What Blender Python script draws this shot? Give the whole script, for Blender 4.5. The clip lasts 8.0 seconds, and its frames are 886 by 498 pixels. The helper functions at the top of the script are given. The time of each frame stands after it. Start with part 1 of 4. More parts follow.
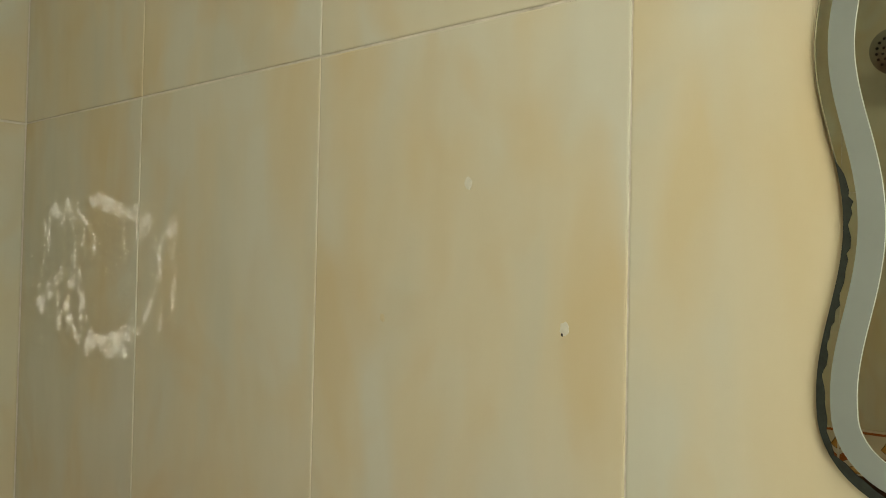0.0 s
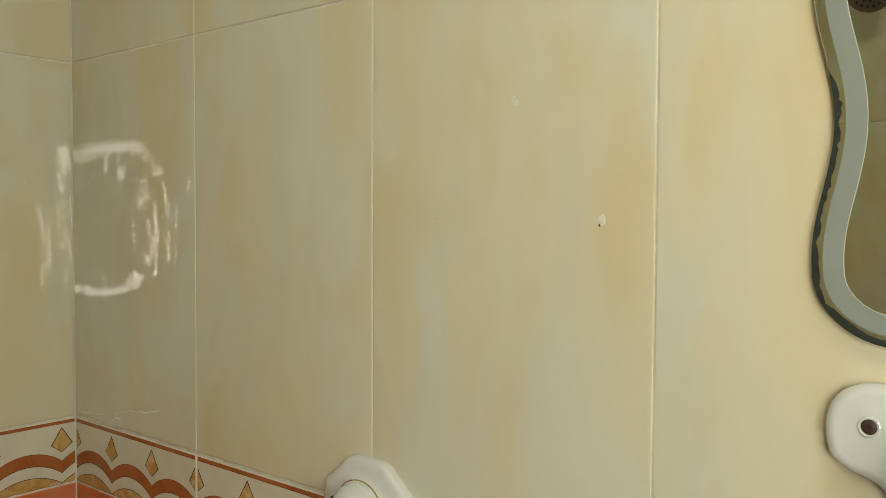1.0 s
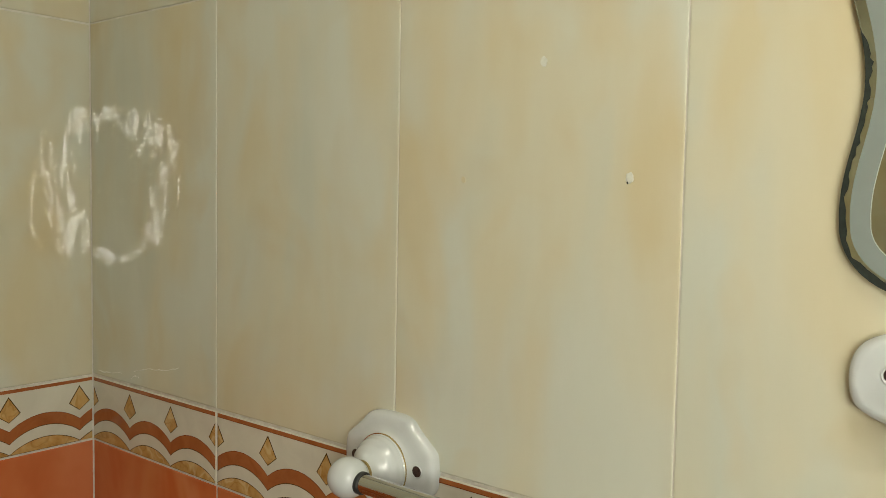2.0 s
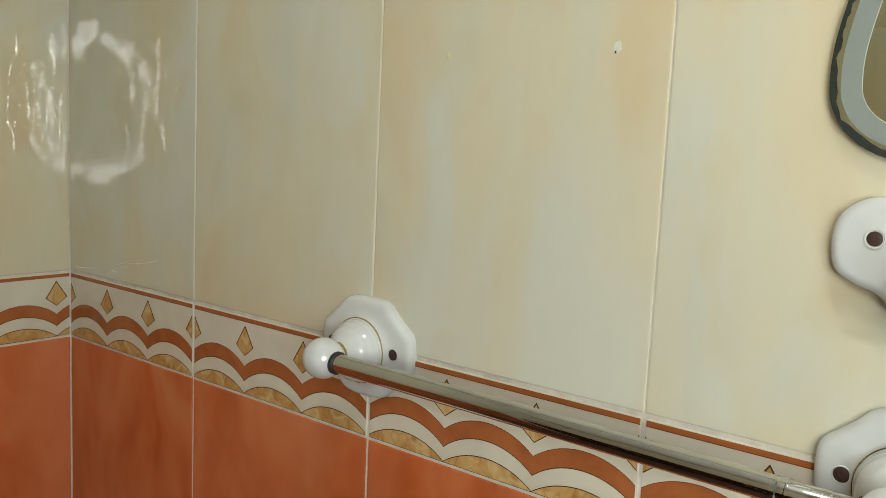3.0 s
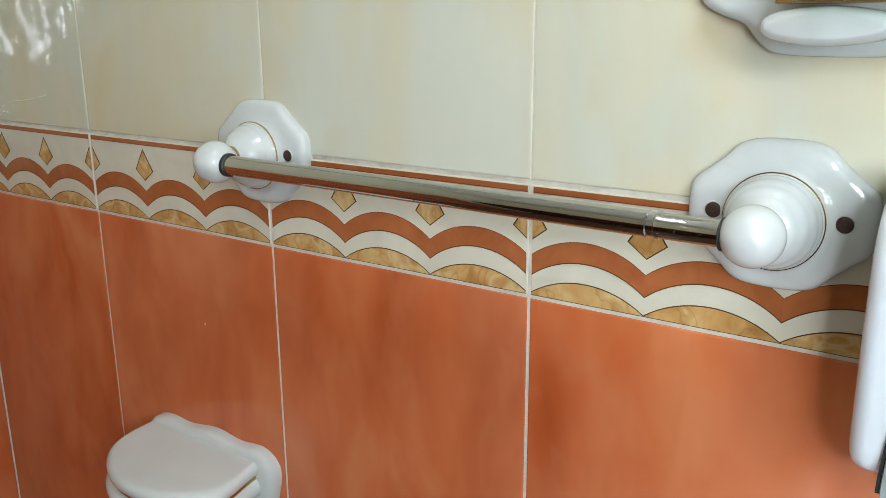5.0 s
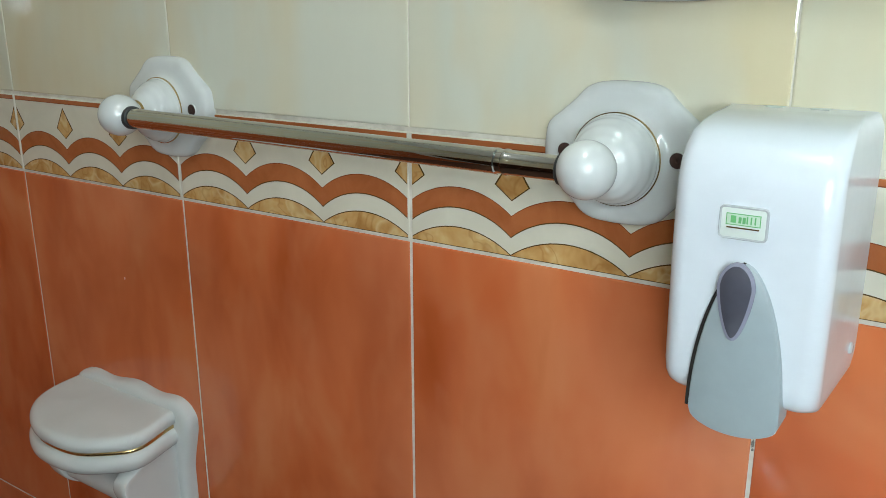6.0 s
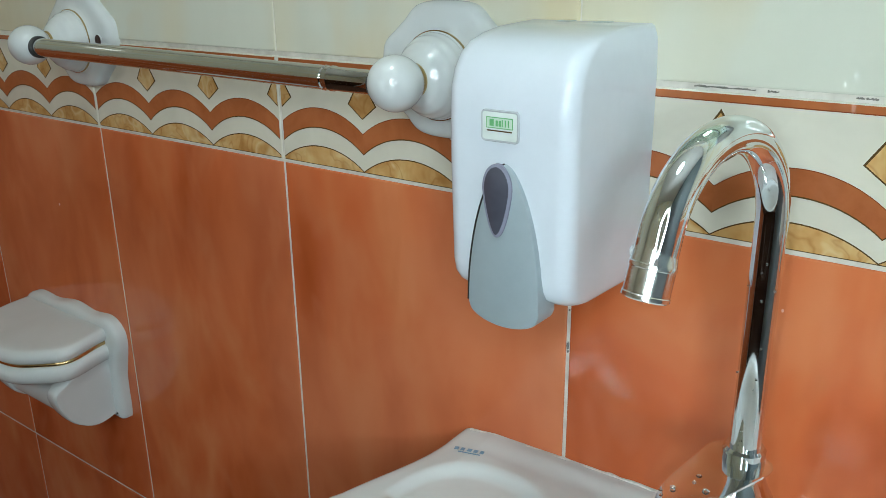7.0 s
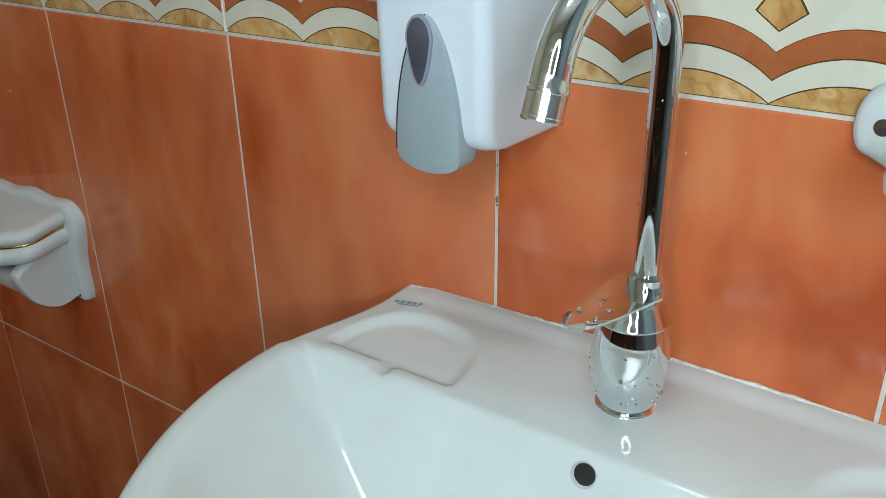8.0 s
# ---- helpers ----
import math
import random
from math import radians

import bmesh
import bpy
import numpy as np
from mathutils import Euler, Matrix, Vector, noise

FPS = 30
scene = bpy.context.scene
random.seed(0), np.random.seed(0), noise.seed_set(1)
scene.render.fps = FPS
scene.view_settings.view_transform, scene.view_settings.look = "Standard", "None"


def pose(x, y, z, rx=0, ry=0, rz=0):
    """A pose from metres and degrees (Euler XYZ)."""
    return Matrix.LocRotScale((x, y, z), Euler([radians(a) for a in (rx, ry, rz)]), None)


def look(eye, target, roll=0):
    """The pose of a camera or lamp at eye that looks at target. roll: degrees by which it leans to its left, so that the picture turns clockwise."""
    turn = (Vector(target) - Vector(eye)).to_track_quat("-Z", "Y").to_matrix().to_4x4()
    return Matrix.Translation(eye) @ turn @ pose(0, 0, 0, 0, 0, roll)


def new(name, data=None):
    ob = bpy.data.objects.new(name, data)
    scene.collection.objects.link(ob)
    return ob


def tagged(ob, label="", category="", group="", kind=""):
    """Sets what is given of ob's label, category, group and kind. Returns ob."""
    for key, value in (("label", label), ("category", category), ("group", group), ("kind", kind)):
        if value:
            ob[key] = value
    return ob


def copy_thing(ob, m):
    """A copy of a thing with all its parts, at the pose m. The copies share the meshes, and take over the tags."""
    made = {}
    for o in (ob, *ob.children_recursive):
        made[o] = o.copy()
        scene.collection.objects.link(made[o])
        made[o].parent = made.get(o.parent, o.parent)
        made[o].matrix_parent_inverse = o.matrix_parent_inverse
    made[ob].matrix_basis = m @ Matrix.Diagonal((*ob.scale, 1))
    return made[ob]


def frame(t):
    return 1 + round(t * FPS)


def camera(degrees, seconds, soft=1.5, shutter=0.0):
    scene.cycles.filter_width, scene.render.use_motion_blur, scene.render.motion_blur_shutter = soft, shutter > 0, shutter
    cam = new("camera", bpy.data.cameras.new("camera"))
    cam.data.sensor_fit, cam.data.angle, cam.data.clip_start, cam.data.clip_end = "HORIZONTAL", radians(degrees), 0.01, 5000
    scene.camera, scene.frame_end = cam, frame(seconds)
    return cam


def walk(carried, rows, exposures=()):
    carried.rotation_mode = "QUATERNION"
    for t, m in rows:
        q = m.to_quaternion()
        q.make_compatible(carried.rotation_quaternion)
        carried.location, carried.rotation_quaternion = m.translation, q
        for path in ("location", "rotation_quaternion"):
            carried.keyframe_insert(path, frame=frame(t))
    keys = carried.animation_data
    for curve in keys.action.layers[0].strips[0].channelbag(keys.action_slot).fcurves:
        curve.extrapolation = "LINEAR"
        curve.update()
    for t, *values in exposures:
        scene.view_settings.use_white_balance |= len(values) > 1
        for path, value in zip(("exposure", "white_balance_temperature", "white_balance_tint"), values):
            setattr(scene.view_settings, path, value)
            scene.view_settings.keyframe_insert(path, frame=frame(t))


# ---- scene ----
cam = camera(55.5, 8.0, soft=0.8)
PATH = [
    (0, (1.29, -0.525, 1.558), (-0.03, 0.977, 1.601), 1.2),
    (0.5, (1.304, -0.607, 1.536), (0.011, 0.919, 1.529), 0.5),
    (1, (1.315, -0.665, 1.517), (0.044, 0.878, 1.44), 0.3),
    (1.2, (1.31, -0.683, 1.508), (0.059, 0.874, 1.416), 0.2),
    (2.3, (1.3, -0.7, 1.484), (0.045, 0.85, 1.332), 1.5),
    (2.5, (1.3, -0.7, 1.466), (0.054, 0.855, 1.291), 1.9),
    (3, (1.303, -0.684, 1.422), (0.075, 0.875, 1.177), 2.7),
    (3.5, (1.305, -0.668, 1.403), (0.109, 0.897, 1.054), 2.4),
    (4, (1.306, -0.663, 1.385), (0.139, 0.903, 0.954), 1.3),
    (4.5, (1.323, -0.662, 1.362), (0.193, 0.916, 0.881), 0.5),
    (4.7, (1.336, -0.657, 1.349), (0.214, 0.921, 0.848), 0.0),
    (5.8, (1.437, -0.643, 1.301), (0.383, 0.967, 0.756), -0.1),
    (6, (1.466, -0.633, 1.3), (0.388, 0.961, 0.752), -0.1),
    (6.5, (1.557, -0.6, 1.29), (0.44, 0.953, 0.706), -0.3),
    (7, (1.64, -0.576, 1.277), (0.496, 0.932, 0.628), -0.7),
    (7.5, (1.694, -0.578, 1.262), (0.58, 0.912, 0.527), -0.9),
    (8, (1.701, -0.606, 1.246), (0.654, 0.879, 0.41), -0.9),
]
EXPOSURES = [(0.0, -0.34, 7350, -1), (0.5, -0.20, 7250, -1), (1.0, -0.06, 7100, -1), (2.5, 0.02, 6500, 1), (3.5, 0.26, 5900, 3), (4.7, 0.45, 5550, 3), (6.0, 0.06, 5450, -2), (7.0, -0.13, 5300, -4), (8.0, -0.15, 5250, -4)]
walk(cam, [(t, look(eye, target, roll)) for t, eye, target, roll in PATH], EXPOSURES)

# room, metres: the tiled wall is y = 0, the corner x = 0
TW = 1 / 3                      # tile width
ZB, ZT, ZU = 1.085, 1.1915, 1.7575   # border foot, border head, joint above
TH = ZU - ZT
ZL = 0.529
ROOM_X, ROOM_Y, ROOM_Z = TW * 8, -1.66, 2.5
JOINT = 0.0034

world = bpy.data.worlds.new("world")
world.use_nodes = True
world.node_tree.nodes["Background"].inputs[0].default_value = (0.5, 0.5, 0.5, 1)
world.node_tree.nodes["Background"].inputs[1].default_value = 0.02
scene.world = world
RING_POWER = 50.0
CEILING_POWER = 26.0


# ---- materials ----
class Mat:
    """A node material with a few short cuts."""

    def __init__(self, name, rough=0.5, metal=0.0, coat=0.0, spec=0.5):
        self.m = bpy.data.materials.new(name)
        self.m.use_nodes = True
        self.t = self.m.node_tree
        self.b = self.t.nodes["Principled BSDF"]
        self.b.inputs["Roughness"].default_value = rough
        self.b.inputs["Metallic"].default_value = metal
        self.b.inputs["Coat Weight"].default_value = coat
        self.b.inputs["Coat Roughness"].default_value = 0.02
        self.b.inputs["Specular IOR Level"].default_value = spec

    def node(self, kind, **values):
        n = self.t.nodes.new(kind)
        for key, value in values.items():
            n.inputs[key.replace("_", " ")].default_value = value
        return n

    def link(self, a, b):
        self.t.links.new(a, b)

    def coords(self, scale=(1, 1, 1), shuffle=True):
        tc = self.node("ShaderNodeTexCoord")
        mp = self.node("ShaderNodeMapping")
        mp.inputs["Scale"].default_value = scale
        if shuffle:
            info = self.node("ShaderNodeObjectInfo")
            mul = self.node("ShaderNodeMath")
            mul.operation = "MULTIPLY"
            mul.inputs[1].default_value = 53.0
            self.link(info.outputs["Random"], mul.inputs[0])
            add = self.node("ShaderNodeVectorMath")
            add.operation = "ADD"
            self.link(tc.outputs["Object"], add.inputs[0])
            self.link(mul.outputs[0], add.inputs[1])
            self.link(add.outputs[0], mp.inputs["Vector"])
        else:
            self.link(tc.outputs["Object"], mp.inputs["Vector"])
        return mp.outputs[0]

    def noise(self, vec, scale, detail=3.0, rough=0.5, distort=0.0):
        n = self.node("ShaderNodeTexNoise", Scale=scale, Detail=detail, Roughness=rough, Distortion=distort)
        self.link(vec, n.inputs["Vector"])
        return n.outputs["Fac"]

    def ramp(self, fac, stops):
        r = self.node("ShaderNodeValToRGB")
        e = r.color_ramp.elements
        while len(e) < len(stops):
            e.new(0.5)
        for el, (p, c) in zip(e, stops):
            el.position, el.color = p, (*c, 1) if len(c) == 3 else c
        self.link(fac, r.inputs[0])
        return r.outputs[0]

    def mix(self, fac, a, b, kind="MIX"):
        n = self.node("ShaderNodeMix")
        n.data_type, n.blend_type = "RGBA", kind
        for sock, v in ((n.inputs[0], fac), (n.inputs[6], a), (n.inputs[7], b)):
            if isinstance(v, (int, float)):
                sock.default_value = v
            elif isinstance(v, tuple):
                sock.default_value = (*v, 1)
            else:
                self.link(v, sock)
        return n.outputs[2]

    def color(self, v):
        if isinstance(v, tuple):
            self.b.inputs["Base Color"].default_value = (*v, 1)
        else:
            self.link(v, self.b.inputs["Base Color"])
        return self

    def bump(self, fac, distance, strength=1.0, coat=True):
        n = self.node("ShaderNodeBump", Strength=strength, Distance=distance)
        self.link(fac, n.inputs["Height"])
        self.link(n.outputs[0], self.b.inputs["Normal"])
        if coat:
            self.link(n.outputs[0], self.b.inputs["Coat Normal"])
        return self

    def roughness(self, fac, lo, hi):
        n = self.node("ShaderNodeMapRange")
        n.inputs[3].default_value, n.inputs[4].default_value = lo, hi
        self.link(fac, n.inputs[0])
        self.link(n.outputs[0], self.b.inputs["Roughness"])
        return self


def cream_tile():
    k = Mat("cream_glazed_tile", rough=0.006, spec=0.62)
    streak = k.noise(k.coords((1.0, 1.0, 0.36)), 8.0, 2.0, 0.45, 0.7)
    cloud = k.noise(k.coords((1.3, 1.3, 0.55)), 6.0, 2.0, 0.45, 0.6)
    blush = k.noise(k.coords((1.0, 1.0, 0.7)), 8.5, 2.0, 0.5, 0.8)
    fine = k.noise(k.coords((1.0, 1.0, 0.2)), 34.0, 3.0, 0.55)
    warm = k.ramp(streak, [(0.34, (0.57, 0.57, 0.47)), (0.5, (0.62, 0.575, 0.43)), (0.66, (0.615, 0.535, 0.355))])
    pale = k.ramp(cloud, [(0.45, (0.0,) * 3), (0.60, (0.9,) * 3)])
    c = k.mix(pale, warm, (0.605, 0.607, 0.515))
    c = k.mix(k.ramp(blush, [(0.53, (0.0,) * 3), (0.70, (0.42,) * 3)]), c, (0.59, 0.47, 0.27))
    c = k.mix(0.06, c, k.ramp(fine, [(0.35, (0.52, 0.47, 0.34)), (0.65, (0.72, 0.68, 0.55))]))
    # slow swell of the glaze with fine slanting ripples on it
    swell = k.noise(k.coords((1.0, 1.0, 0.6)), 13.0, 0.5, 0.3, 0.8)
    slant = k.node("ShaderNodeMapping")
    slant.inputs["Rotation"].default_value = (0, 0.6, 0)
    slant.inputs["Scale"].default_value = (1.0, 1.0, 0.28)
    k.link(k.coords(), slant.inputs["Vector"])
    ripple = k.noise(slant.outputs[0], 44.0, 0.0, 0.3, 0.5)
    total = k.node("ShaderNodeMath")
    total.operation = "MULTIPLY_ADD"
    total.inputs[1].default_value = 0.28
    k.link(ripple, total.inputs[0])
    k.link(swell, total.inputs[2])
    return k.color(c).bump(total.outputs[0], 0.0012).m


def terracotta_tile():
    k = Mat("terracotta_glazed_tile", rough=0.10, spec=0.42)
    streak = k.noise(k.coords((1.0, 1.0, 0.45)), 9.0, 3.0, 0.5, 0.6)
    cloud = k.noise(k.coords((1.0, 1.0, 0.6)), 4.0, 2.0)
    c = k.ramp(streak, [(0.3, (0.37, 0.073, 0.017)), (0.5, (0.53, 0.132, 0.040)), (0.7, (0.60, 0.205, 0.078))])
    c = k.mix(k.ramp(cloud, [(0.42, (0.0,) * 3), (0.7, (0.7,) * 3)]), c, (0.60, 0.212, 0.098))
    mottle = k.noise(k.coords((1.0, 1.0, 0.6)), 18.0, 2.5, 0.5, 0.5)
    c = k.mix(k.ramp(mottle, [(0.50, (0.0,) * 3), (0.70, (0.24,) * 3)]), c, (0.61, 0.235, 0.105))
    c = k.mix(k.ramp(mottle, [(0.32, (0.18,) * 3), (0.48, (0.0,) * 3)]), c, (0.38, 0.078, 0.018))
    wave = k.noise(k.coords(), 14.0, 2.0, 0.5)
    return k.color(c).bump(wave, 0.0004).roughness(cloud, 0.09, 0.15).m


def plain_glaze(name, base, other, scale=30.0, rough=0.09):
    k = Mat(name, rough=rough)
    n = k.noise(k.coords(), scale, 4.0, 0.6, 0.8)
    return k.color(k.ramp(n, [(0.3, base), (0.7, other)])).bump(k.noise(k.coords(), 20.0), 0.0003).m


def ochre_glaze():
    k = Mat("ochre_marbled_glaze", rough=0.09)
    n = k.noise(k.coords(), 38.0, 3.0, 0.6, 0.3)
    v = k.noise(k.coords(), 26.0, 2.0, 0.5, 0.5)
    c = k.ramp(n, [(0.3, (0.40, 0.205, 0.060)), (0.52, (0.53, 0.315, 0.110)), (0.72, (0.60, 0.41, 0.18))])
    vein = k.ramp(v, [(0.475, (0.0,) * 3), (0.5, (0.40,) * 3), (0.525, (0.0,) * 3)])
    pale = k.ramp(v, [(0.56, (0.0,) * 3), (0.60, (0.5,) * 3), (0.66, (0.0,) * 3)])
    c = k.mix(pale, c, (0.70, 0.55, 0.30))
    return k.color(k.mix(vein, c, (0.30, 0.13, 0.03))).m


def grout_material():
    k = Mat("white_grout", rough=0.85)
    n = k.noise(k.coords(shuffle=False), 60.0, 4.0, 0.6)
    d = k.noise(k.coords(shuffle=False), 9.0, 5.0, 0.7)
    c = k.ramp(n, [(0.3, (0.55, 0.51, 0.44)), (0.7, (0.71, 0.67, 0.59))])
    c = k.mix(k.ramp(d, [(0.62, (0.0,) * 3), (0.72, (0.6,) * 3)]), c, (0.25, 0.22, 0.18))
    return k.color(c).bump(n, 0.0008).m


def ceramic(name, base=(0.62, 0.635, 0.625), rough=0.035, swell=0.0010, mottle=0.0):
    k = Mat(name, rough=rough)
    n = k.noise(k.coords(), 12.0, 3.0, 0.5)
    m = k.noise(k.coords(), 30.0, 2.0, 0.5, 0.4)
    c = k.ramp(n, [(0.3, tuple(v * 0.93 for v in base)), (0.7, base)])
    c = k.mix(k.ramp(m, [(0.52, (0.0,) * 3), (0.70, (mottle,) * 3)]), c, tuple(v * 0.72 for v in base))
    return k.color(c).bump(k.noise(k.coords(), 26.0, 2.0), swell).m


def chrome(name="chrome", tint=(0.77, 0.80, 0.82), rough=0.045, metal=1.0):
    k = Mat(name, rough=rough, metal=metal)
    n = k.noise(k.coords(), 90.0, 4.0, 0.6)
    return k.color(tint).roughness(n, rough * 0.6, rough * 1.6).m


def simple(name, color, rough=0.5, metal=0.0, vary=0.06, scale=40.0, bump=0.0):
    k = Mat(name, rough=rough, metal=metal)
    n = k.noise(k.coords(), scale, 3.0, 0.6)
    k.color(k.ramp(n, [(0.3, tuple(v * (1 - vary) for v in color)), (0.7, tuple(min(1, v * (1 + vary)) for v in color))]))
    if bump:
        k.bump(n, bump)
    return k.m


def glow(name, color, strength):
    k = Mat(name)
    k.color(color)
    k.b.inputs["Emission Color"].default_value = (*color, 1)
    k.b.inputs["Emission Strength"].default_value = strength
    return k.m


def glass_material(name, color, rough=0.0):
    k = Mat(name, rough=rough)
    k.color(color)
    k.b.inputs["Transmission Weight"].default_value = 1.0
    k.b.inputs["IOR"].default_value = 1.5
    return k.m


CREAM = cream_tile()
TERRA = terracotta_tile()
IVORY = plain_glaze("ivory_glaze", (0.60, 0.56, 0.46), (0.68, 0.64, 0.53), 14.0)
BROWN = plain_glaze("rust_brown_glaze", (0.31, 0.095, 0.03), (0.40, 0.135, 0.045), 26.0)
OCHRE = ochre_glaze()
UMBER = plain_glaze("dark_brown_for_reflections", (0.035, 0.022, 0.016), (0.06, 0.035, 0.024), 9.0)
INK = simple("dark_olive_line", (0.095, 0.055, 0.018), 0.2)
GROUT = grout_material()
CERAMIC = ceramic("white_ceramic", swell=0.0015, mottle=0.22)
POLISHED = ceramic("smooth_white_ceramic", rough=0.02, swell=0.00015)
BASIN = ceramic("white_sanitary_ceramic", (0.62, 0.645, 0.635), 0.05)
GOLD = simple("gold_lustre_and_lit_glass", (0.60, 0.44, 0.20), 0.25, 1.0)
CHROME = chrome()
BRUSHED = chrome("satin_chrome", (0.80, 0.81, 0.81), 0.17)
STEEL = chrome("polished_steel_tube", (0.56, 0.555, 0.54), 0.035)
BLACK = simple("black_rubber", (0.02, 0.02, 0.02), 0.55)
SCREW = simple("brown_rusty_screw", (0.05, 0.024, 0.018), 0.6, 0.2, 0.35, 300.0)
DARK = simple("dark_shade_and_chip", (0.012, 0.010, 0.008), 0.8)
PLASTIC = simple("white_plastic", (0.66, 0.69, 0.74), 0.18, 0, 0.015, 60.0)
GREY = simple("grey_plastic", (0.31, 0.355, 0.375), 0.30, 0, 0.03, 60.0)
SMOKE = simple("smoky_window_plastic", (0.07, 0.07, 0.09), 0.06, 0, 0.15, 30.0)
LABEL = simple("label_white", (0.66, 0.70, 0.66), 0.35)
SILVER = simple("silver_plastic_and_lip_shade", (0.50, 0.52, 0.53), 0.2, 0.1)
GREEN = simple("label_green", (0.16, 0.42, 0.15), 0.4)
PALE_GREEN = simple("label_pale_green", (0.55, 0.68, 0.53), 0.4)
BLUE = simple("logo_blue", (0.16, 0.28, 0.40), 0.35)
# end wall is out of view; its colour is made up for bluish chrome reflections
PLASTER = simple("grey_blue_for_reflections", (0.20, 0.24, 0.26), 0.6, 0, 0.06, 6.0, 0.001)
WHITE_PAINT = simple("white_ceiling_paint", (0.78, 0.77, 0.74), 0.8, 0, 0.03, 5.0, 0.001)
# floor is out of view; made dark to keep bounce light off the low walls
FLOOR = simple("dark_brown_to_cut_bounce", (0.10, 0.055, 0.035), 0.2, 0, 0.2, 7.0)
FILLER = simple("white_filler", (0.63, 0.62, 0.54), 0.6, 0, 0.08, 300.0)
MIRROR = chrome("mirror_silver", (0.66, 0.68, 0.58), 0.01)
FROST = simple("frosted_mirror_band", (0.27, 0.30, 0.28), 0.35, 0.2, 0.03)
DECAY = simple("blackened_silvering", (0.015, 0.02, 0.015), 0.5, 0, 0.4, 200.0)
GLASS = glass_material("green_shelf_glass", (0.80, 0.93, 0.86))
RESIDUE = simple("clear_glue_residue", (0.78, 0.76, 0.68), 0.12)


# ---- mesh helpers ----
def empty(name, m=None):
    ob = new(name)
    ob.empty_display_size = 0.05
    if m is not None:
        ob.matrix_world = m
    return ob


def part(name, bm, material, parent=None, label="", smooth=True, m=None):
    """One bmesh as one mesh object, under parent if given."""
    me = bpy.data.meshes.new(name)
    bmesh.ops.recalc_face_normals(bm, faces=bm.faces)
    bm.to_mesh(me)
    bm.free()
    return placed(name, me, material, parent, label, smooth, m)


def placed(name, me, material, parent=None, label="", smooth=True, m=None):
    mats = material if isinstance(material, (list, tuple)) else [material]
    if not me.materials:
        for mat in mats:
            me.materials.append(mat)
        for p in me.polygons:
            p.use_smooth = smooth
        if smooth:
            me.set_sharp_from_angle(angle=radians(38))
    ob = new(name, me)
    if parent is not None:
        ob.parent = parent
    if m is not None:
        ob.matrix_basis = m
    if label:
        ob["label"] = label
    return ob


def box(x0, x1, y0, y1, z0, z1, bevel=0.0, segs=2):
    bm = bmesh.new()
    bmesh.ops.create_cube(bm, size=1.0)
    for v in bm.verts:
        v.co = Vector(((x0 + x1) / 2 + v.co.x * (x1 - x0), (y0 + y1) / 2 + v.co.y * (y1 - y0), (z0 + z1) / 2 + v.co.z * (z1 - z0)))
    if bevel:
        bmesh.ops.bevel(bm, geom=list(bm.edges), offset=bevel, segments=segs, profile=0.5, affect="EDGES")
    return bm


def lathe(profile, n=48, centre=(0, 0, 0), axis="z", closed=False):
    """Turns (radius, height) pairs round an axis: z up, or 'y' with height towards -y, or 'x'."""
    bm = bmesh.new()
    rings = []
    for r, h in profile:
        ring = []
        for i in range(n):
            a = 2 * math.pi * i / n
            c, s = r * math.cos(a), r * math.sin(a)
            p = {"z": (c, s, h), "y": (c, -h, s), "x": (h, c, s)}[axis]
            ring.append(bm.verts.new(Vector(p) + Vector(centre)))
        rings.append(ring)
    pairs = list(zip(rings, rings[1:]))
    if closed:
        pairs.append((rings[-1], rings[0]))
    for a, b in pairs:
        for i in range(n):
            bm.faces.new((a[i], a[(i + 1) % n], b[(i + 1) % n], b[i]))
    if not closed:
        bm.faces.new(rings[0])
        bm.faces.new(rings[-1])
    return bm


def tube(points, radius, n=24, cap=True):
    """A round tube along points; radius may be a list."""
    bm = bmesh.new()
    pts = [Vector(p) for p in points]
    rad = radius if isinstance(radius, (list, tuple)) else [radius] * len(pts)
    up = Vector((0.31, 0.17, 0.93)).normalized()
    rings = []
    side = None
    for i, p in enumerate(pts):
        d = (pts[min(i + 1, len(pts) - 1)] - pts[max(i - 1, 0)]).normalized()
        if side is None:
            side = d.cross(up).normalized()
        side = (side - d * side.dot(d)).normalized()
        other = d.cross(side)
        rings.append([bm.verts.new(p + rad[i] * (math.cos(2 * math.pi * k / n) * side + math.sin(2 * math.pi * k / n) * other)) for k in range(n)])
    for a, b in zip(rings, rings[1:]):
        for k in range(n):
            bm.faces.new((a[k], a[(k + 1) % n], b[(k + 1) % n], b[k]))
    if cap:
        bm.faces.new(rings[0])
        bm.faces.new(rings[-1])
    return bm


def prism(outline, layers, flip=None):
    """A plate on the wall: outline (x, z) pairs, layers (inset, y): rings from the wall outwards, last one capped."""
    bm = bmesh.new()
    rings = []
    for inset, y in layers:
        pts = shrink(outline, inset)
        rings.append([bm.verts.new((x, y, z)) for x, z in pts])
    n = len(outline)
    for a, b in zip(rings, rings[1:]):
        for i in range(n):
            bm.faces.new((a[i], a[(i + 1) % n], b[(i + 1) % n], b[i]))
    bm.faces.new(rings[0])
    bm.faces.new(rings[-1])
    return bm


def shrink(outline, inset):
    """The outline (counter-clockwise) moved inwards by inset."""
    if not inset:
        return list(outline)
    out = []
    n = len(outline)
    for i, (x, z) in enumerate(outline):
        ax, az = outline[i - 1]
        bx, bz = outline[(i + 1) % n]
        dx, dz = bx - ax, bz - az
        size = math.hypot(dx, dz) or 1.0
        d = inset(i) if callable(inset) else inset
        out.append((x - dz / size * d, z + dx / size * d))
    return out


